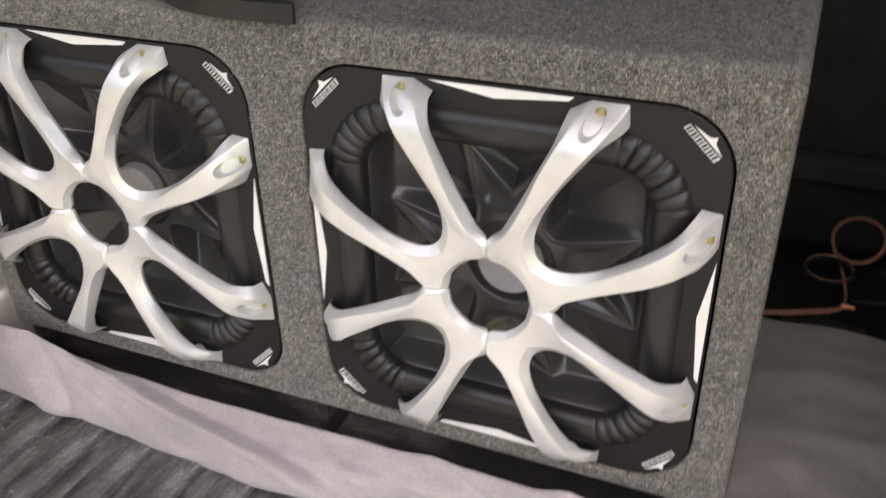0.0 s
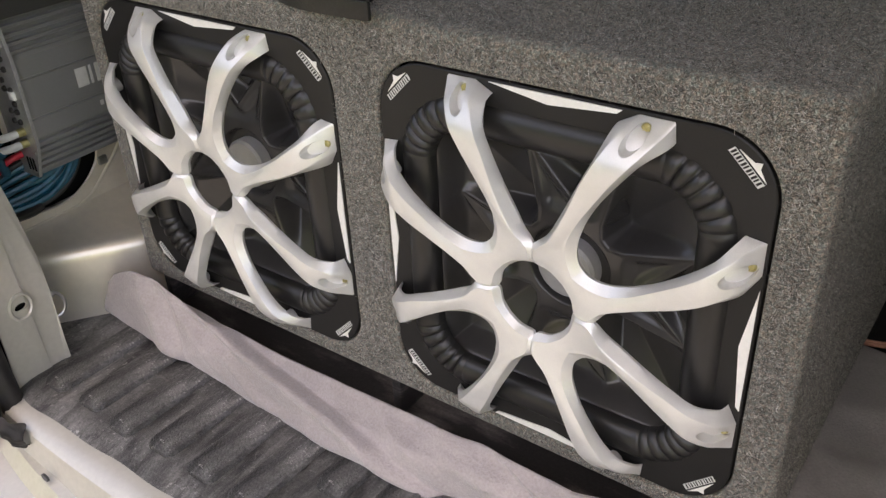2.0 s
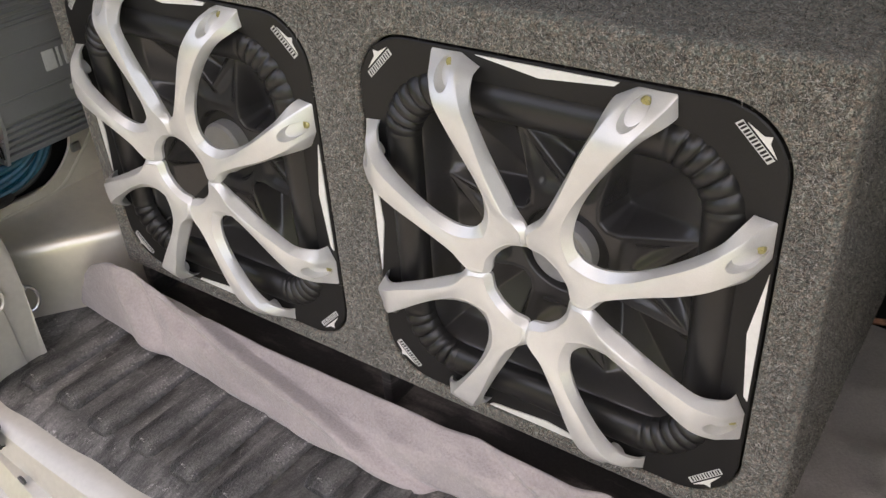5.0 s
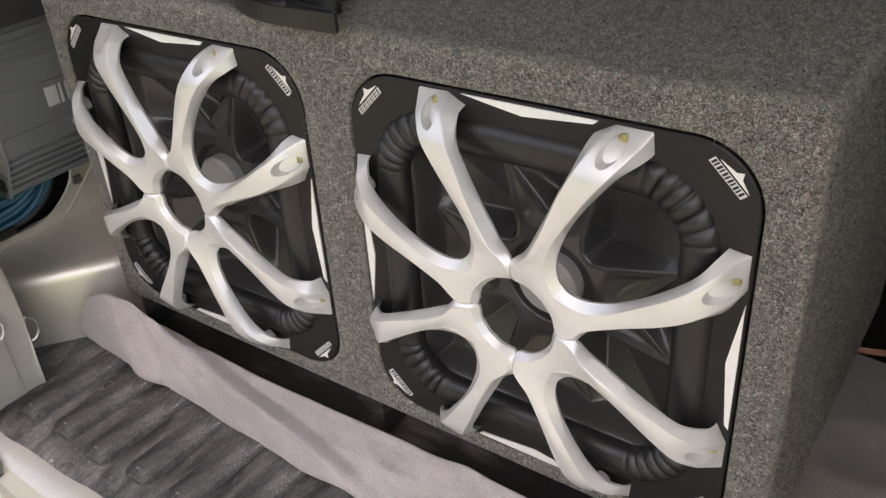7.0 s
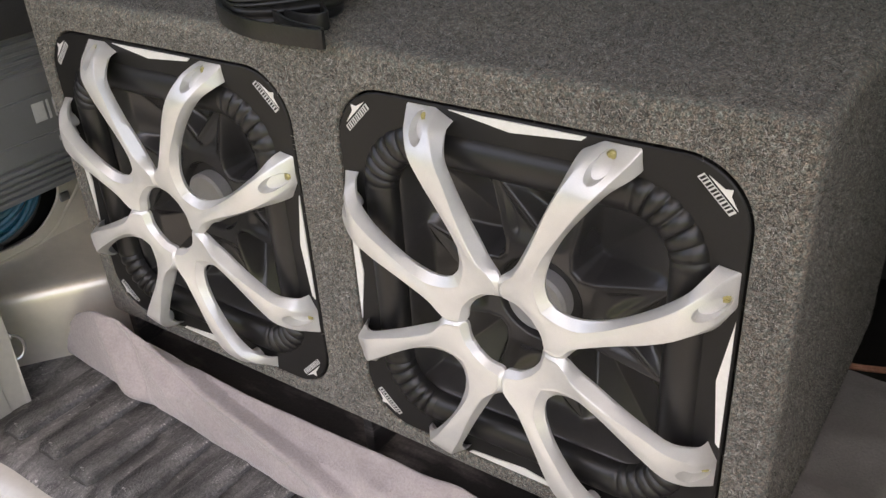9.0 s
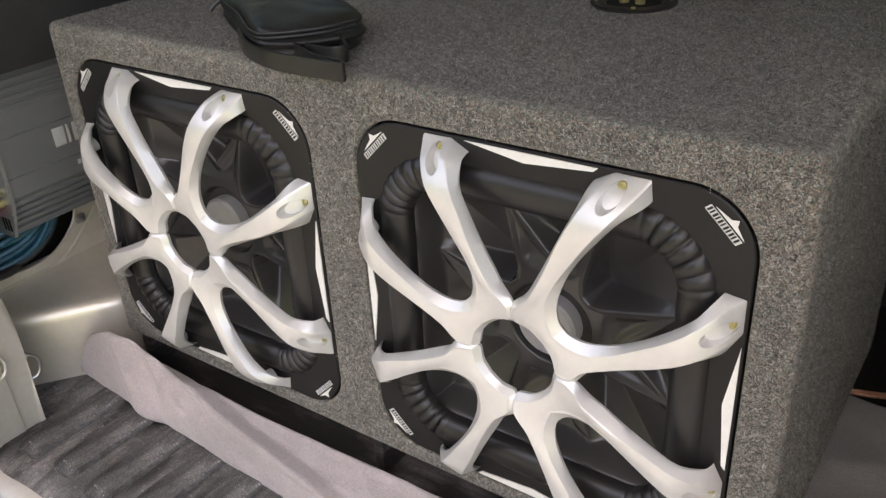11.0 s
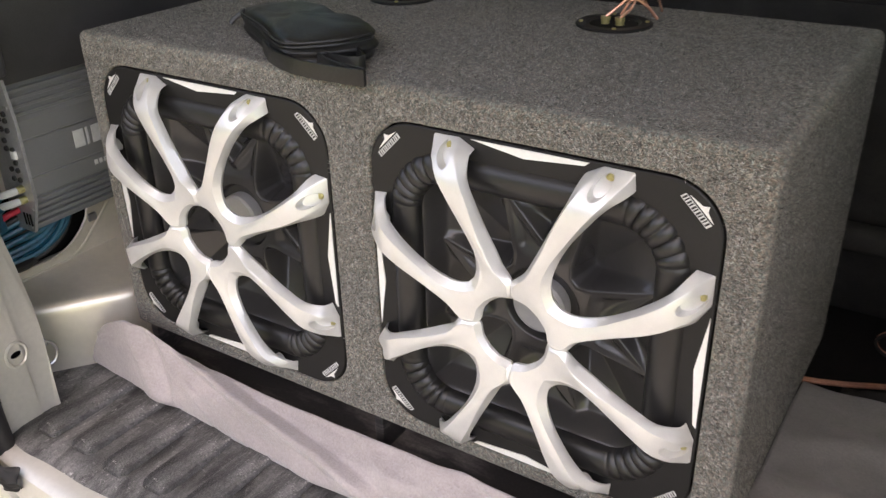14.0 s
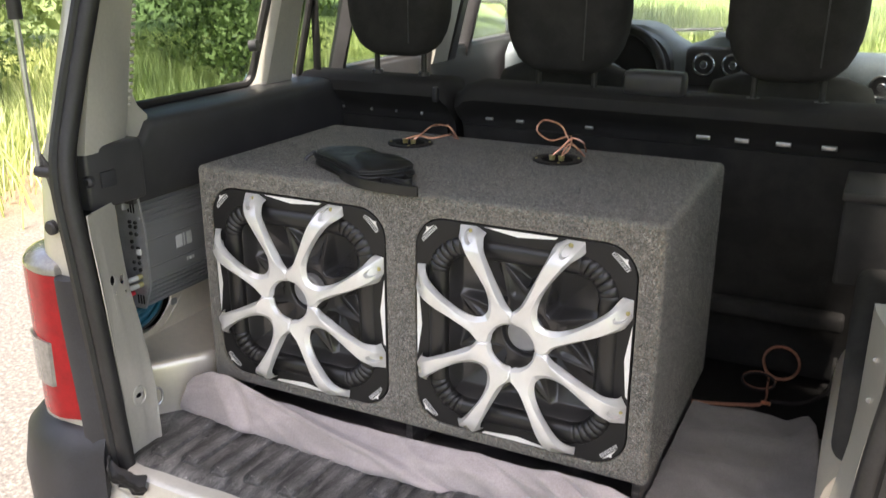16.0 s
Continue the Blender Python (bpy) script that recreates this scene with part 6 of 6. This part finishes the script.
blades(60000, (-7.5, -2.6, -2.5, 9.0), 0.30, 3, M_GRASS, "verge_grass", "tall fresh green grass on the verge", lambda x, y, r: x < -3.7 + 0.35 * np.sin(y * 1.7) + 0.25 * r.randn(len(x)))
blades(40000, (-6.0, 9.0, 4.6, 19.0), 0.42, 5, M_GRASS, "far_grass", "tall green grass ahead of the van")


def leaves(count, centre, size, leaf, seed):
    """Leaf quads scattered in a lumpy shell."""
    r = np.random.RandomState(seed)
    lumps = r.randn(14, 3) * 0.42
    lumps[:, 2] = np.abs(lumps[:, 2]) * 0.9
    pick = r.randint(0, 14, count)
    d = r.randn(count, 3)
    d /= np.linalg.norm(d, axis=1)[:, None]
    p = lumps[pick] + d * (0.36 * r.rand(count, 1) ** 0.45)
    p = p * np.array(size) + np.array(centre)
    a = r.randn(count, 3)
    a /= np.linalg.norm(a, axis=1)[:, None]
    b = np.cross(a, r.randn(count, 3))
    b /= np.linalg.norm(b, axis=1)[:, None]
    s = leaf * r.uniform(0.6, 1.4, (count, 1))
    q = np.stack([p - a * s, p - b * s * 0.45, p + a * s, p + b * s * 0.45], 1)
    return q.reshape(-1, 3)


def leaf_mesh(name, pts, mat):
    me = bpy.data.meshes.new(name)
    n = len(pts) // 4
    me.from_pydata(pts.tolist(), [], (np.arange(n)[:, None] * 4 + np.arange(4)).tolist())
    me.materials.append(mat)
    return me


def bush(at, size, count, seed, name="bush", label="dense green bush growing on the grassy verge"):
    at = (at[0], at[1], ground_height(at[0], at[1]))
    b = thing(name, at, label, name, "bushes and trees on the verge")
    r = random.Random(seed)
    wood = bmesh.new()
    for k in range(7):
        a, t = r.uniform(0, 6.28), r.uniform(0.3, 0.8)
        tip = (size[0] * t * math.cos(a), size[1] * t * math.sin(a), size[2] * r.uniform(0.6, 1.1))
        merge(wood, tube([(0, 0, -0.05), (tip[0] * 0.3, tip[1] * 0.3, tip[2] * 0.45), tip], lambda q: 0.035 * size[2] / 2 * (1 - 0.85 * q), 6, 4))
    part("trunk", wood, M_BARK, b)
    crown = new("crown", leaf_mesh("crown", leaves(count, (0, 0, size[2] * 0.45), size, 0.03, seed), M_LEAF))
    crown.parent = b
    return b


spots = [((-5.2, 1.0), (0.9, 1.0, 1.1)), ((-5.6, 3.2), (1.1, 1.2, 1.5)), ((-4.6, 5.4), (0.9, 1.1, 1.4)), ((-6.6, 5.6), (1.3, 1.4, 1.9)), ((-6.4, -0.8), (1.1, 1.2, 1.5)),
         ((-7.0, 2.0), (1.2, 1.4, 2.1)), ((-4.2, 8.6), (1.1, 1.2, 1.5)), ((-7.4, 8.4), (1.6, 1.6, 2.4))]
for k, (at, size) in enumerate(spots):
    bush(at, size, 10000, 20 + k)

# a leaning bare branch in the thicket
dead = bmesh.new()
for pts, r in (([(-4.4, 1.3, 0.3), (-4.7, 1.7, 1.0), (-4.9, 1.75, 1.7), (-5.2, 2.2, 2.4)], 0.06), ([(-4.6, 1.5, 0.75), (-4.45, 2.3, 1.15), (-4.3, 3.0, 1.3)], 0.035), ([(-4.75, 1.72, 1.2), (-4.6, 1.1, 1.5), (-4.5, 0.6, 1.55)], 0.03), ([(-4.5, 1.9, 0.9), (-4.3, 1.6, 1.35), (-4.2, 1.2, 1.5)], 0.02)):
    merge(dead, tube(pts, lambda q, r=r: r * (1 - 0.6 * q), 8, 5))
whole("dead_branch", dead, M_BARK, "dark bare branch leaning in the bushes", "branch")

woods = []
rw = np.random.RandomState(9)
for k in range(60):
    a = rw.uniform(-0.35, 3.3)
    d = rw.uniform(10, 17)
    woods.append(leaves(2600, (-d * math.sin(a) * 0.9 + 0.3, d * math.cos(a) + 1 if a < 1.9 else d * math.cos(a), rw.uniform(0.8, 4.2)), (1.9, 1.9, 1.8), 0.11, 100 + k))
for k in range(16):
    woods.append(leaves(2600, (rw.uniform(-8, 16), rw.uniform(30, 36), rw.uniform(0.8, 4.5)), (3.1, 2.4, 2.6), 0.16, 300 + k))
for k in range(26):
    woods.append(leaves(2200, (rw.uniform(13, 20), rw.uniform(-6, 17), rw.uniform(0.6, 3.2)), (2.0, 2.0, 1.9), 0.12, 400 + k))
tagged(new("far_woods", leaf_mesh("far_woods", np.concatenate(woods), M_LEAF)), "green wood beyond the verge", "woods", kind="stuff")
